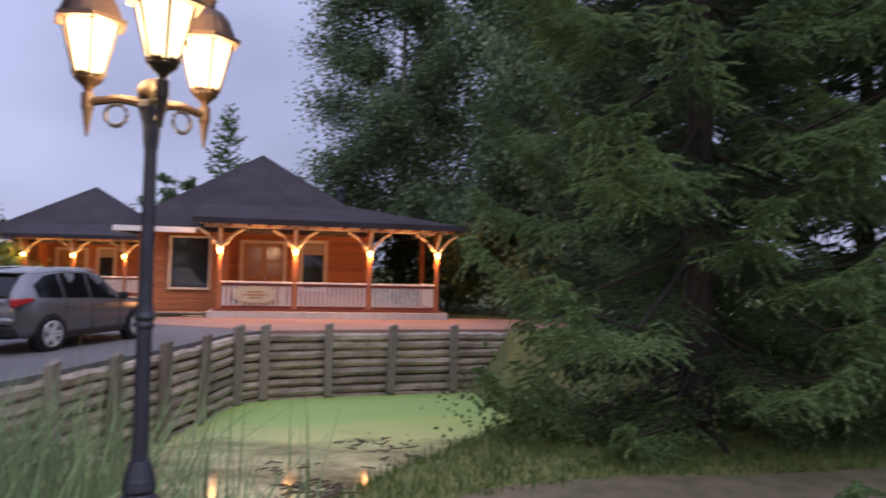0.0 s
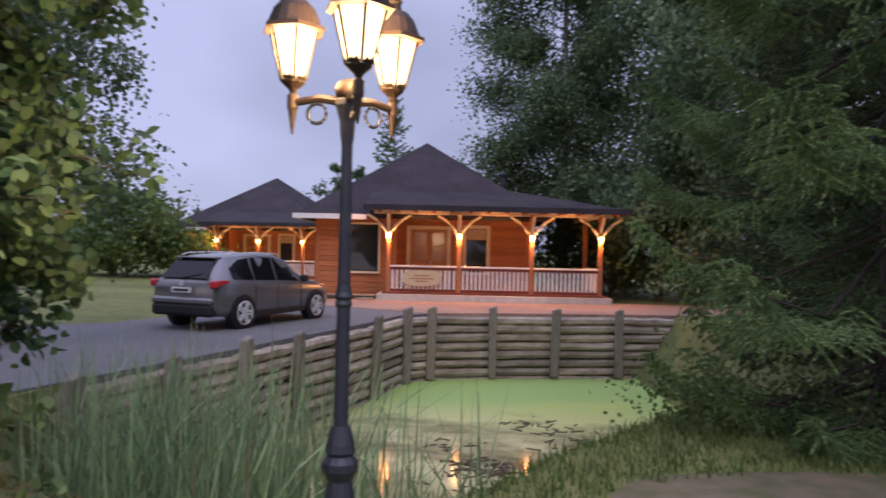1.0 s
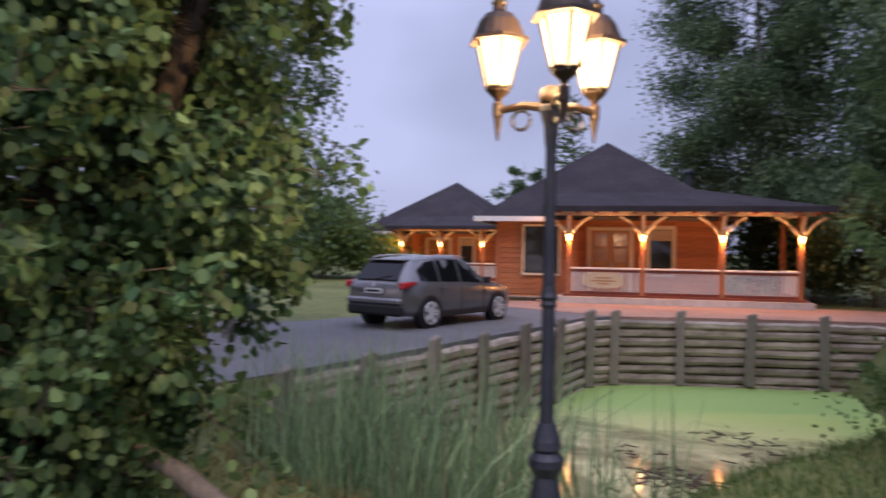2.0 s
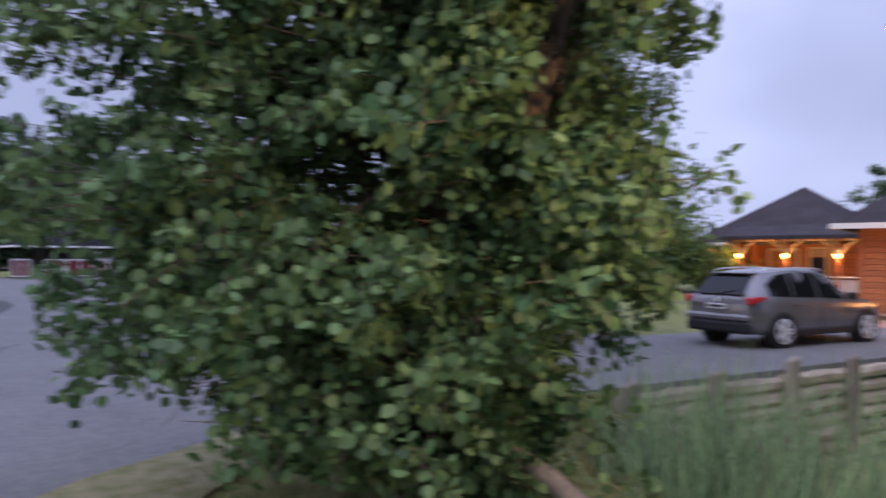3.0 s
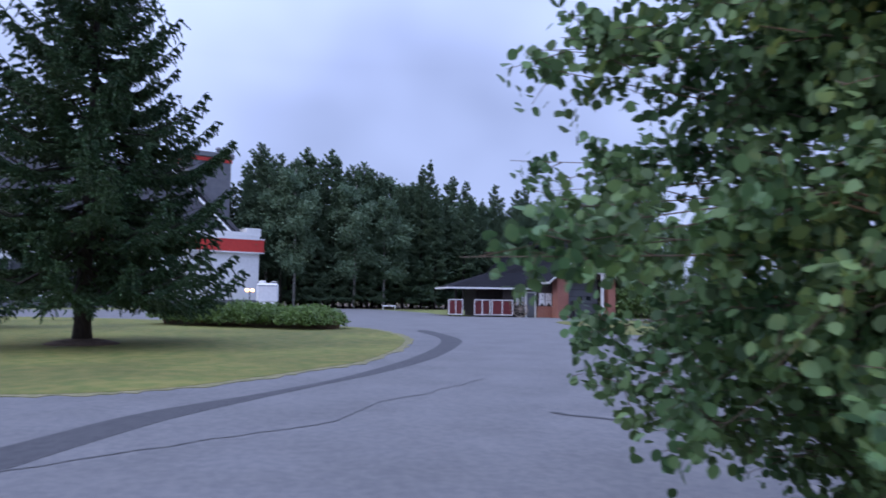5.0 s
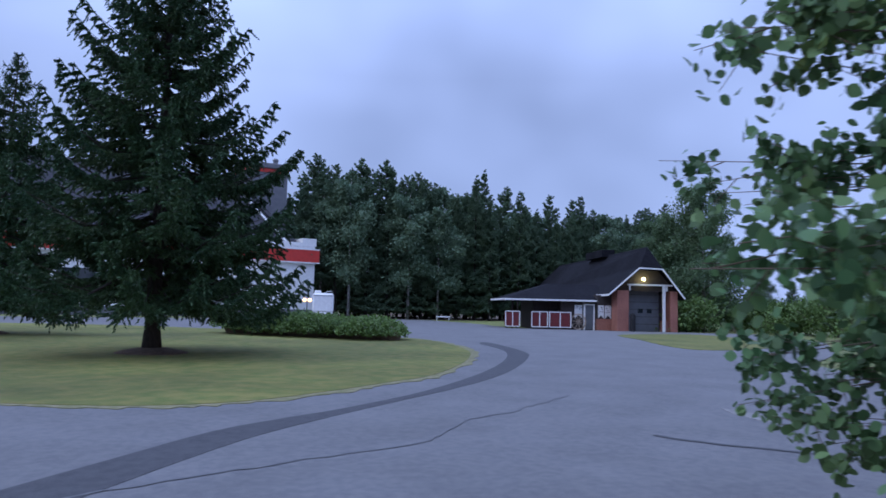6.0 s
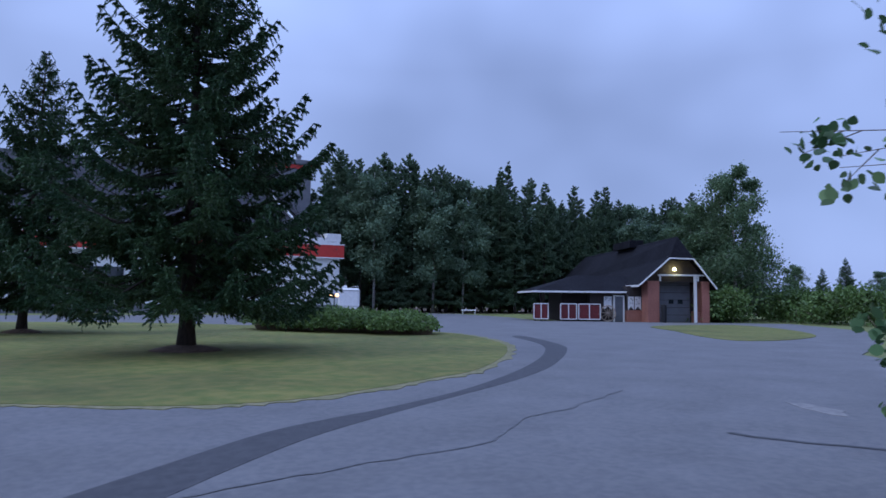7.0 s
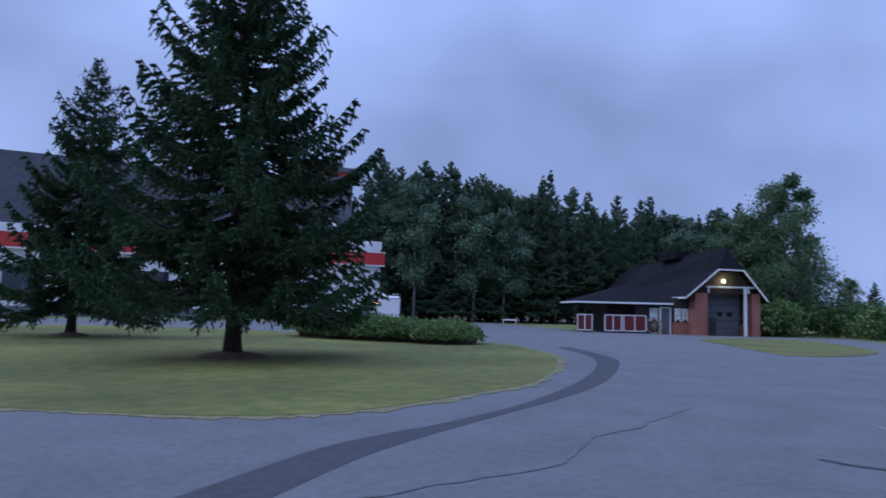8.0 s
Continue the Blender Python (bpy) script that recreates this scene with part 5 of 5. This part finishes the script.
birch = leafy("birch_tree", "pale-stemmed birch beside the garage", pose(-66.5, 27.5, 0), M_BIRCHLEAF, M_BIRCHBARK, seed=61, height=15.5, spread=3.7, leaf=0.16, amount=30000, limbs=22, low=0.16, droop=0.3, trunk_r=0.13, clump=0.8, group="birches by the garage")
for x, y, s in ((-69, 24.5, 0.8), (-71, 30.2, 0.55), (-46, 31.5, 0.55), (-60, 40, 0.42), (-74, 37, 0.4)):
    o = copy_thing(birch, pose(x, y, 0, 0, 0, rr.uniform(0, 360)))
    o.matrix_basis = pose(x, y, 0, 0, 0, rr.uniform(0, 360)) @ Matrix.Diagonal((s, s, s, 1))
for k in range(46):
    an = radians(90 + 62 - 70 * k / 45 + rr.uniform(-1, 1)) if k < 30 else radians(rr.uniform(60, 84))
    d = rr.uniform(170, 230)
    s = rr.uniform(0.5, 0.75)
    o = copy_thing(rr.choice(kinds), Matrix())
    o.matrix_basis = pose(d * math.cos(an) * 0.95, d * math.sin(an), 0, 0, 0, rr.uniform(0, 360)) @ Matrix.Diagonal((s * 1.6, s * 1.6, s, 1))
bush = leafy("meadow_bush", "low leafy bush along the far road", pose(-64, 31, 0), M_HEDGE, M_BARK, seed=62, height=2.4, spread=2.4, leaf=0.22, amount=2600, limbs=10, low=0.03, trunk_r=0.05, clump=1.2, cat="bush", group="meadow bushes")
for k in range(16):
    copy_thing(bush, pose(-73 + 3.4 * k + rr.uniform(-1, 1), 32 + rr.uniform(-2, 4) + 0.25 * k, 0, 0, 0, rr.uniform(0, 360)))


for k in range(9):
    copy_thing(bush, pose(-62 - 1.9 * k, 24.6 + rr.uniform(-0.6, 1.6) + 0.2 * k, 0, 0, 0, rr.uniform(0, 360)))
for k in range(24):
    o = copy_thing(bush, Matrix())
    o.matrix_basis = pose(-104 + rr.uniform(-2, 2), -16 + 2.6 * k, 0, 0, 0, rr.uniform(0, 360)) @ Matrix.Diagonal((1.3, 1.3, 1.9, 1))
tagged(part("forest_floor", slab([(-90.5, -20), (-90, 4), (-92, 20), (-96, 46), (-150, 60), (-150, -30)], -0.2, 0.03), M_SOIL), "dark needle-covered floor of the wood", "ground", kind="structure")


# ---- hedge on the lawn ----
def hedge():
    r = np.random.default_rng(71)
    h = thing("hedge", "low spreading green shrub bed on the lawn", "hedge", pose(0, 0, 0))
    pts = []
    n = 26
    for k in range(n):
        f = k / (n - 1)
        cx, cy = -41.5 + 4.4 * f, -9.2 + 8.0 * f
        for j in range(2):
            c = np.array([cx + r.uniform(-1.1, 1.1), cy + r.uniform(-0.5, 0.5), 0.35])
            u = unit(r.normal(size=(720, 3)))
            u[:, 2] = np.abs(u[:, 2])
            rad = np.array([1.05, 1.05, r.uniform(0.45, 0.95) * (1 - 0.2 * f)])
            c[2] += r.uniform(-0.1, 0.12)
            pts.append(c + u * rad * r.uniform(0.75, 1.06, (720, 1)))
    cloud("leaves", leaves(np.concatenate(pts), 0.115, r, hang=-0.2), 8, M_HEDGE, h)
    bm = bmesh.new()
    for k in range(n):
        f = k / (n - 1)
        lathe(bm, [(0.5, 0.0), (0.6, 0.25), (0.4, 0.5), (0.1, 0.65)], 8, Matrix.Translation((-41.5 + 4.4 * f, -9.2 + 8.0 * f, 0.05)))
    part("branch_core", bm, M_SOIL, h, "dark inner branches")


hedge()


# ---- reeds and grass ----
def blades(n, where, h, w, bend, r, seg=4):
    p = where(n)
    hh = h(n)
    an = r.uniform(0, 2 * np.pi, n)
    d = np.stack([np.cos(an), np.sin(an), 0 * an], 1)
    s = np.stack([-np.sin(an + 0.7), np.cos(an + 0.7), 0 * an], 1)
    bd = np.abs(r.normal(0, bend, n))
    quads = []
    for k in range(seg):
        row = []
        for t in (k / seg, (k + 1) / seg):
            c = p + d * (bd * hh * t * t)[:, None] + np.stack([0 * hh, 0 * hh, hh * t * (1 - 0.25 * bd * t)], 1)
            row.append((c, (w * (1 - t) ** 0.6 + 0.002)))
        (a, wa), (b, wb) = row
        quads.append(np.stack([a - s * wa, a + s * wa, b + s * wb, b - s * wb], 1))
    return np.concatenate(quads)


def reeds():
    r = np.random.default_rng(81)
    centres = [(-3.9, 6.3, 0.95, 420), (-2.75, 6.0, 0.45, 110), (-4.9, 7.6, 0.8, 260), (-1.62, 6.2, 0.16, 34), (-1.2, 6.6, 0.10, 20), (-3.6, 8.2, 0.8, 90), (-2.2, 7.0, 0.3, 24), (-5.5, 6.7, 0.6, 180), (-4.3, 5.2, 0.6, 150), (-3.0, 5.0, 0.35, 50)]
    out = []
    for cx, cy, sd, n in centres:
        def where(k):
            xy = np.array([cx, cy]) + r.normal(0, sd * 0.6, (k, 2))
            return np.concatenate([xy, np.full((k, 1), WATER_Z - 0.1)], 1)
        out.append(blades(n, where, lambda k: r.uniform(1.2, 2.75, k), 0.016, 0.3, r))
    def dry_spot(k):
        xy = np.array([-3.2, 6.3]) + r.normal(0, 0.75, (k, 2))
        return np.concatenate([xy, np.full((k, 1), WATER_Z - 0.1)], 1)
    tagged(cloud("dry_reeds", blades(90, dry_spot, lambda k: r.uniform(0.7, 2.3, k), 0.013, 0.45, r), 4, M_DEADREED), "dry straw-coloured reeds among the green ones", "reeds", kind="stuff")
    tagged(cloud("reeds", np.concatenate(out), 4, M_REED), "tall green reeds standing in the pond", "reeds", kind="stuff")


def bank_grass():
    r = np.random.default_rng(82)
    def on(k, poly):
        xs, ys = [p[0] for p in poly], [p[1] for p in poly]
        got = []
        while len(got) < k:
            x, y = r.uniform(min(xs), max(xs)), r.uniform(min(ys), max(ys))
            inside = False
            for (ax, ay), (bx, by) in zip(poly, poly[1:] + poly[:1]):
                if (ay > y) != (by > y) and x < (bx - ax) * (y - ay) / (by - ay) + ax:
                    inside = not inside
            z = pond_depth(x, y)
            if inside and z > WATER_Z - 0.05:
                got.append((x, y, z - 0.02))
        return np.array(got)
    bank = [(-1.7, 3.4), (-0.5, 4.4), (0.1, 5.5), (1.4, 6.2), (3.0, 6.5), (6.0, 7.0), (4.5, 10), (2.0, 9.8), (0.3, 7.9), (-1.0, 6.2), (-1.4, 4.9)]
    tagged(cloud("grass", blades(9000, lambda k: on(k, bank), lambda k: r.uniform(0.05, 0.17, k), 0.006, 0.5, r, 2), 4, M_BLADE), "long green grass on the pond bank", "grass", kind="stuff")
    low = [(-5.6, 1.0), (-6.3, 1.95), (-6.9, 3.0), (-6.9, 6.0), (-4.5, 5.2), (-2.4, 4.9), (-2.0, 1.2), (-4.0, 0.4)]
    tagged(cloud("grass", blades(9000, lambda k: on(k, low), lambda k: r.uniform(0.03, 0.13, k), 0.005, 0.6, r, 2), 4, M_STRAW), "dry yellowish grass verge under the leafy tree", "grass", kind="stuff")
    weeds = [np.array([x, y, pond_depth(x, y)]) + r.normal(0, 0.28, (420, 3)) * np.array([1.3, 0.8, 0.8]) + np.array([0, 0, 0.35]) for x, y in ((1.2, 7.7), (1.9, 8.1), (0.75, 7.6), (2.5, 7.7))]
    w = np.concatenate(weeds)
    tagged(cloud("weeds", leaves(w, 0.05, r), 8, M_BLADE), "low leafy weeds on the pond bank", "weeds", kind="stuff")
    for mx, my, spread, number in ((-1.84, 11.3, 0.34, 90), (-1.35, 14.4, 0.5, 34), (-1.6, 10.3, 0.2, 30), (-0.6, 13.2, 0.3, 16), (-2.6, 12.6, 0.3, 14)):
        sticks = bmesh.new()
        for k in range(number):
            x, y = mx + r.normal(0, spread), my + r.normal(0, spread * 0.8)
            a, ln = r.uniform(0, 3.1), r.uniform(0.08, 0.3)
            tube(sticks, [(x, y, WATER_Z + 0.008), (x + ln * math.cos(a), y + ln * math.sin(a), WATER_Z + r.uniform(0, 0.03))], [0.018, 0.01], 4)
        tagged(part("dead_reeds", sticks, M_SOIL), "brown floating mat of dead reeds", "dead reeds", kind="stuff")


reeds()
bank_grass()


# ---- garage ----
def garage():
    g = thing("garage", "black-roofed garage with red brick piers and a tall grey door", "garage", pose(0, 0.55, 0))
    X = -59.6
    y0, y1, yd0, yd1 = 16.7, 21.7, 17.9, 20.6
    bm = bmesh.new()
    box(bm, X - 32, X - 1.4, y0 + 0.1, y1 - 0.1, -0.1, 3.1)
    part("wall_body", bm, M_DARKWOOD, g, "black-brown boarded walls")
    for a, b in ((y0, y0 + 0.95), (y1 - 0.6, y1)):
        part("brick_pier", boxm(X - 1.5, X, a, b, -0.1, 3.3, 0.015), M_BRICK, g, "red brick pier")
    part("base_wall", boxm(X - 2.5, X - 0.4, y1 - 0.95, y1 - 0.6, -0.1, 0.9), M_BRICK, g)
    door = part("garage_door", boxm(X - 1.36, X - 1.26, yd0, yd1, 0.02, 3.62), M_GREYDOOR, g, "grey sectional door")
    for k in range(1, 6):
        part("door_groove", boxm(X - 1.262, X - 1.255, yd0, yd1, 0.6 * k - 0.015, 0.6 * k + 0.015), M_BLACK, door)
    for k in (0, 1):
        part("pane", boxm(X - 1.262, X - 1.252, yd0 + 0.95 + 0.75 * k, yd0 + 1.35 + 0.75 * k, 1.5, 1.85), M_GLASS, door)
    part("post", boxm(X - 0.2, X - 0.02, yd1 - 0.12, yd1 + 0.1, 0, 3.7, 0.01), M_WHITE, g, "white post")
    for yy in (y0 + 0.95, yd1 + 0.12):
        part("bracket", boxm(X - 0.16, X - 0.04, yy + 0.05, yy + 0.17, 3.3, 3.7, 0.01), M_WHITE, g)
    part("beam", boxm(X - 0.25, X - 0.02, y0 + 0.9, y1 - 0.35, 3.71, 3.84, 0.01), M_WHITE, g, "white door beam")
    E0, E1, A0, A1 = (15.9, 2.95), (22.1, 2.7), (18.35, 5.1), (20.25, 5.05)
    part("gable", sheet([[(X - 0.4, y0, 3.3), (X - 0.4, y1, 3.2), (X - 0.4, A1[0], A1[1] - 0.1), (X - 0.4, A0[0], A0[1] - 0.1)]]), M_DARKWOOD, g)
    xf, xb = X + 0.45, X - 34.0
    rid = (19.3, 6.9)
    hip, hip_b = X - 0.4, X - 30.0
    faces = [[(xf, *E0), (xf, *A0), (hip, *rid), (hip_b, *rid), (xb, *E0)], [(xf, *A0), (xf, *A1), (hip, *rid)], [(xf, *A1), (xf, *E1), (xb, *E1), (hip_b, *rid), (hip, *rid)], [(xb, *E0), (hip_b, *rid), (xb, *E1)]]
    part("roof", thick(sheet(faces), -0.1), M_BLACKROOF, g, "black felt roof with clipped gable")
    for (ya, za), (yb, zb) in ((E0, A0), (A0, A1), (A1, E1)):
        part("verge_board", tube(bmesh.new(), [(xf + 0.03, ya, za), (xf + 0.03, yb, zb)], [0.075, 0.075], 4), M_WHITE, g, "white verge board")
    part("eaves_board", boxm(xb, xf, 15.84, 15.9, 2.82, 2.97), M_WHITE, g)
    part("ridge_vent", boxm(X - 16.0, X - 10.5, 18.6, 19.9, 6.7, 7.4, 0.02), M_BLACKROOF, g)
    lamp = part("lamp", lathe(bmesh.new(), [(0.04, 4.14), (0.11, 4.17), (0.11, 4.31), (0.04, 4.36)], 10, Matrix.Translation((X - 0.2, 18.95, 0))), M_BULB, g, "lit yellow lamp above the door")
    lamp.visible_shadow = False
    lt = new("garage_light", bpy.data.lights.new("garage_light", "POINT"))
    lt.data.energy, lt.data.color, lt.data.shadow_soft_size = 9, (1.0, 0.85, 0.4), 0.1
    lt.matrix_basis = pose(X + 0.1, 19.5, 4.2)
    tagged(lt, "light of the garage lamp", "light")
    # low wing with its hipped roof
    wx0, wx1, wy0, wy1 = X - 9.5, X - 2.2, 7.9, 16.6
    part("wing_wall", boxm(wx0 + 1, wx1 - 0.9, wy0 + 2.6, wy1, -0.1, 2.4), M_DARKWOOD, g, "black-brown boarded wing")
    part("wing_post", boxm(wx1 - 1.1, wx1 - 0.95, wy0 + 0.8, wy0 + 0.95, 0, 2.4), M_DARKWOOD, g)
    part("wing_wall", boxm(X - 2.9, X - 1.5, 15.5, y0 + 0.1, 0.9, 2.9), M_DARKWOOD, g)
    part("base_wall", boxm(X - 2.9, X - 1.46, 15.5, y0, -0.1, 0.95), M_BRICK, g, "red brick base wall")
    zt = 3.85
    c0, c1 = (wx0 + 3.2, wy0 + 4.2), (wx1 - 3.2, wy0 + 4.6)
    e = [(wx0, wy0, 2.45), (wx1 + 0.6, wy0, 2.45), (wx1 + 0.6, wy1, 2.45), (wx0, wy1, 2.45)]
    r0, r1 = (c1[0], c0[1], zt), (c1[0], wy1, zt)
    faces = [[e[0], e[1], r0], [e[1], e[2], r1, r0], [e[3], e[0], r0, r1]]
    part("wing_roof", thick(sheet(faces), -0.1), M_BLACKROOF, g, "low black hipped roof")
    part("eaves_board", boxm(wx1 + 0.6, wx1 + 0.66, wy0 - 0.05, wy1 - 0.1, 2.33, 2.47), M_WHITE, g)
    part("eaves_board", boxm(wx0, wx1 + 0.6, wy0 - 0.06, wy0 - 0.002, 2.33, 2.47), M_WHITE, g)
    d = part("door", boxm(X - 2.0, X - 1.92, 14.62, 15.3, 0.05, 2.05, 0.01), M_GREYDOOR, g, "grey door in a white frame")
    for a, b, z0, z1 in ((14.5, 14.62, 0, 2.15), (15.3, 15.42, 0, 2.15), (14.62, 15.3, 2.05, 2.15)):
        part("door_frame", boxm(X - 2.05, X - 1.88, a, b, z0, z1), M_WHITE, d)
    part("wing_wall", boxm(X - 2.9, X - 2.06, 12.6, 15.5, -0.1, 2.4), M_DARKWOOD, g)
    for a, b in ((13.75, 14.4), (15.55, 16.05), (16.12, 16.64)):
        sh = [(a, 2.05), (b, 2.05), (b, 0.95), ((a + b) / 2, 1.25), (a, 0.95)]
        xs = X - 2.02 if a < 15 else X - 1.42
        nb = part("notice_board", sheet([[(xs, y, z) for y, z in sh]]), M_NOTICE, g, "white notice board with small dark prints")
        for k in range(5):
            yy, zz = rr.uniform(a + 0.1, b - 0.15), rr.uniform(1.35, 1.95)
            part("print", boxm(xs + 0.003, xs + 0.006, yy, yy + 0.1, zz, zz + 0.06), M_PRINT, nb)
    return g


garage()


def container(y0, w, x, n):
    c = thing("waste_container", "dark red slatted waste container with white frame on wheels", "container", pose(x, y0, 0.04), group="waste containers")
    part("body", boxm(-0.8, -0.02, 0.05, w - 0.05, 0.2, 1.3, 0.01), M_REDPAINT, c, "dark red panels")
    for k in range(n + 1):
        y = w * k / n
        part("frame_bar", boxm(-0.03, 0.03, y - 0.035, y + 0.035, 0.15, 1.4), M_WHITE, c, "white frame bar")
    for z in (0.16, 1.38):
        part("frame_bar", boxm(-0.025, 0.025, 0.03, w - 0.03, z - 0.035, z + 0.035), M_WHITE, c)
    for y in (0.15, w - 0.15):
        for xx in (-0.1, -0.7):
            part("wheel", lathe(bmesh.new(), [(0.075, -0.025), (0.075, 0.025)], 12, pose(xx, y, 0.075, 90, 0, 0)), M_TYRE, c)
    return c


container(8.5, 1.15, -61.3, 2)
container(10.6, 1.3, -61.0, 2)
container(12.05, 1.75, -60.9, 2)
def cart_wheel(m):
    w = thing("cart_wheel", "weathered pale wooden cart wheel leaning on the garage", "wheel", m)
    ring = [(0.62 * math.cos(t), 0, 0.66 + 0.62 * math.sin(t)) for t in np.linspace(0, 2 * math.pi, 25)]
    part("rim", tube(bmesh.new(), ring, [0.05] * 25, 6), M_GREYWOOD, w)
    part("hub", lathe(bmesh.new(), [(0.09, -0.1), (0.12, 0.0), (0.09, 0.1)], 10, pose(0, 0, 0.66, 90, 0, 0)), M_GREYWOOD, w)
    for k in range(10):
        an = 2 * math.pi * k / 10
        part("spoke", tube(bmesh.new(), [(0.09 * math.cos(an), 0, 0.66 + 0.09 * math.sin(an)), (0.6 * math.cos(an), 0, 0.66 + 0.6 * math.sin(an))], [0.03, 0.025], 5), M_GREYWOOD, w)


cart_wheel(pose(-61.3, 14.45, 0.02, 0, 8, 90))
planter = tagged(part("planter", lathe(bmesh.new(), [(0.16, 0), (0.2, 0.05), (0.22, 0.9), (0.24, 0.95), (0.2, 1.35), (0.03, 1.45)], 12, Matrix.Translation((-59.2, 18.4, 0.03))), M_BLACK), "dark bin by the garage door", "bin")


# ---- the white building ----
def big_building():
    b = thing("commercial_building", "white building with red band, dark steep roof and grey chimney tower", "building", pose(-66.6, -50.3, 0, 0, 0, 117.5))
    # local x runs along the facade to the corner by the wood, y to the rear
    L = 46.0
    part("wall", boxm(0, L, 0, 22, 0, 8.2), M_WHITE, b, "white rendered wall")
    part("plinth", boxm(0, L + 0.05, -0.06, 22.05, -0.2, 0.9), M_GREYCLAD, b, "grey plinth")
    part("red_band", boxm(0, L + 0.4, -0.4, 22.4, 6.35, 7.8), M_REDBAND, b, "red fascia band")
    for z in (6.28, 7.82):
        part("band_edge", boxm(0, L + 0.43, -0.43, 22.43, z - 0.07, z + 0.07), M_WHITE, b)
    part("parapet", boxm(L - 1.6, L + 0.1, -0.1, 22.1, 8.2, 9.1), M_WHITE, b)
    part("parapet", boxm(0, L - 1.6, -0.1, 0.25, 8.2, 8.6), M_WHITE, b)
    R = L - 2.0
    faces = [[(R, 1.0, 8.2), (0, 1.0, 8.2), (0, 6.0, 16.4), (R - 6.5, 6.0, 16.4)], [(R, 1.0, 8.2), (R - 6.5, 6.0, 16.4), (R - 6.5, 16, 16.4), (R, 21, 8.2)], [(R, 21, 8.2), (R - 6.5, 16, 16.4), (0, 16, 16.4), (0, 21, 8.2)], [(R - 6.5, 6, 16.4), (0, 6, 16.4), (0, 16, 16.4), (R - 6.5, 16, 16.4)]]
    part("roof", thick(sheet(faces), -0.2), M_SLATE, b, "steep dark grey roof")
    for o, w in ((0.0, 0.3), (0.9, 0.16)):
        part("roof_verge", tube(bmesh.new(), [(R + 0.1 - o, 0.9, 8.3), (R - 6.4 - o, 5.9, 16.5)], [w, w], 4), M_WHITE if o else M_SLATE, b, "pale verge board")
    t = part("chimney_tower", boxm(L - 7.2, L - 2.2, 4.0, 8.5, 8.0, 17.2, 0.05), M_GREYCLAD, b, "grey clad chimney tower")
    part("tower_band", boxm(L - 7.3, L - 2.1, 3.9, 8.6, 17.0, 17.45), M_REDBAND, t)
    part("tower_cap", boxm(L - 7.5, L - 1.9, 3.7, 8.8, 17.45, 18.1, 0.1), M_GREYCLAD, t)
    part("flue", lathe(bmesh.new(), [(0.3, 18.1), (0.3, 18.7), (0.4, 18.75), (0.2, 19.0)], 10, Matrix.Translation((L - 3.3, 5.4, 0))), M_GREYCLAD, t)
    for k in range(6):
        u = 3 + 5.5 * k
        w = part("window", boxm(u, u + 3.4, -0.05, 0.02, 1.4, 4.6), M_GLASS, b)
        for a, c in ((u - 0.08, u), (u + 3.4, u + 3.48), (u + 1.66, u + 1.74)):
            part("window_frame", boxm(a, c, -0.09, 0.0, 1.4, 4.6), M_GREYCLAD, w)
    return b


big_building()
van = thing("motorhome", "white motorhome parked beside the white building", "motorhome", pose(-81.5, -7.9, 0, 0, 0, 95))
part("body", boxm(-1.1, 1.1, -2.8, 2.6, 0.75, 2.75, 0.18), M_WHITE, van, "white body")
part("roof_box", boxm(-0.9, -0.2, -2.4, -1.4, 2.74, 3.0, 0.06), M_WHITE, van)
part("roof_rail", tube(bmesh.new(), [(0.3, -2.7, 2.7), (0.3, -2.7, 2.92), (0.95, -2.7, 2.92), (0.95, -2.7, 2.7)], [0.025] * 4, 5), M_WHITE, van)
part("trim_strip", boxm(-1.0, 1.0, -2.83, -2.79, 2.45, 2.5, 0.01), M_GREYCLAD, van)
part("bumper", boxm(-1.05, 1.05, -2.95, -2.7, 0.45, 0.75, 0.04), M_WHITE, van)
part("number_plate", boxm(-0.26, 0.26, -2.97, -2.955, 0.52, 0.64), M_PLATE, van)
part("skirt", boxm(-1.05, 1.05, -2.7, 2.5, 0.35, 0.76, 0.03), M_GREYCLAD, van)
part("window", boxm(1.09, 1.115, -1.5, 1.0, 1.6, 2.2), M_GLASS, van)
for x in (-0.95, 0.95):
    for y in (-1.7, 1.6):
        part("wheel", lathe(bmesh.new(), [(0.34, -0.11), (0.36, 0), (0.34, 0.11)], 16, pose(x, y, 0.36, 0, 90, 0)), M_TYRE, van)
bol = thing("bollard_lamp", "low lamp post with two lit amber lamps", "lamp", pose(-60.0, -7.4, -0.15))
part("post", lathe(bmesh.new(), [(0.05, 0), (0.04, 1.6), (0.03, 2.0)], 8), M_LAMPIRON, bol)
for s in (-0.2, 0.2):
    part("lamp", lathe(bmesh.new(), [(0.06, 1.95), (0.15, 2.02), (0.15, 2.14), (0.05, 2.2)], 10, Matrix.Translation((0, s, 0))), M_AMBER, bol, "lit amber globe")
bench = thing("bench", "small pale bench at the wood's edge", "bench", pose(-86.8, 5.5, 0, 0, 0, 85))
part("seat", boxm(-0.8, 0.8, -0.2, 0.2, 0.38, 0.46, 0.01), M_WHITE, bench)
part("backrest", boxm(-0.8, 0.8, 0.2, 0.25, 0.46, 0.5), M_WHITE, bench)
for x in (-0.7, 0.7):
    part("leg", boxm(x - 0.04, x + 0.04, -0.17, 0.17, 0, 0.38), M_WHITE, bench)
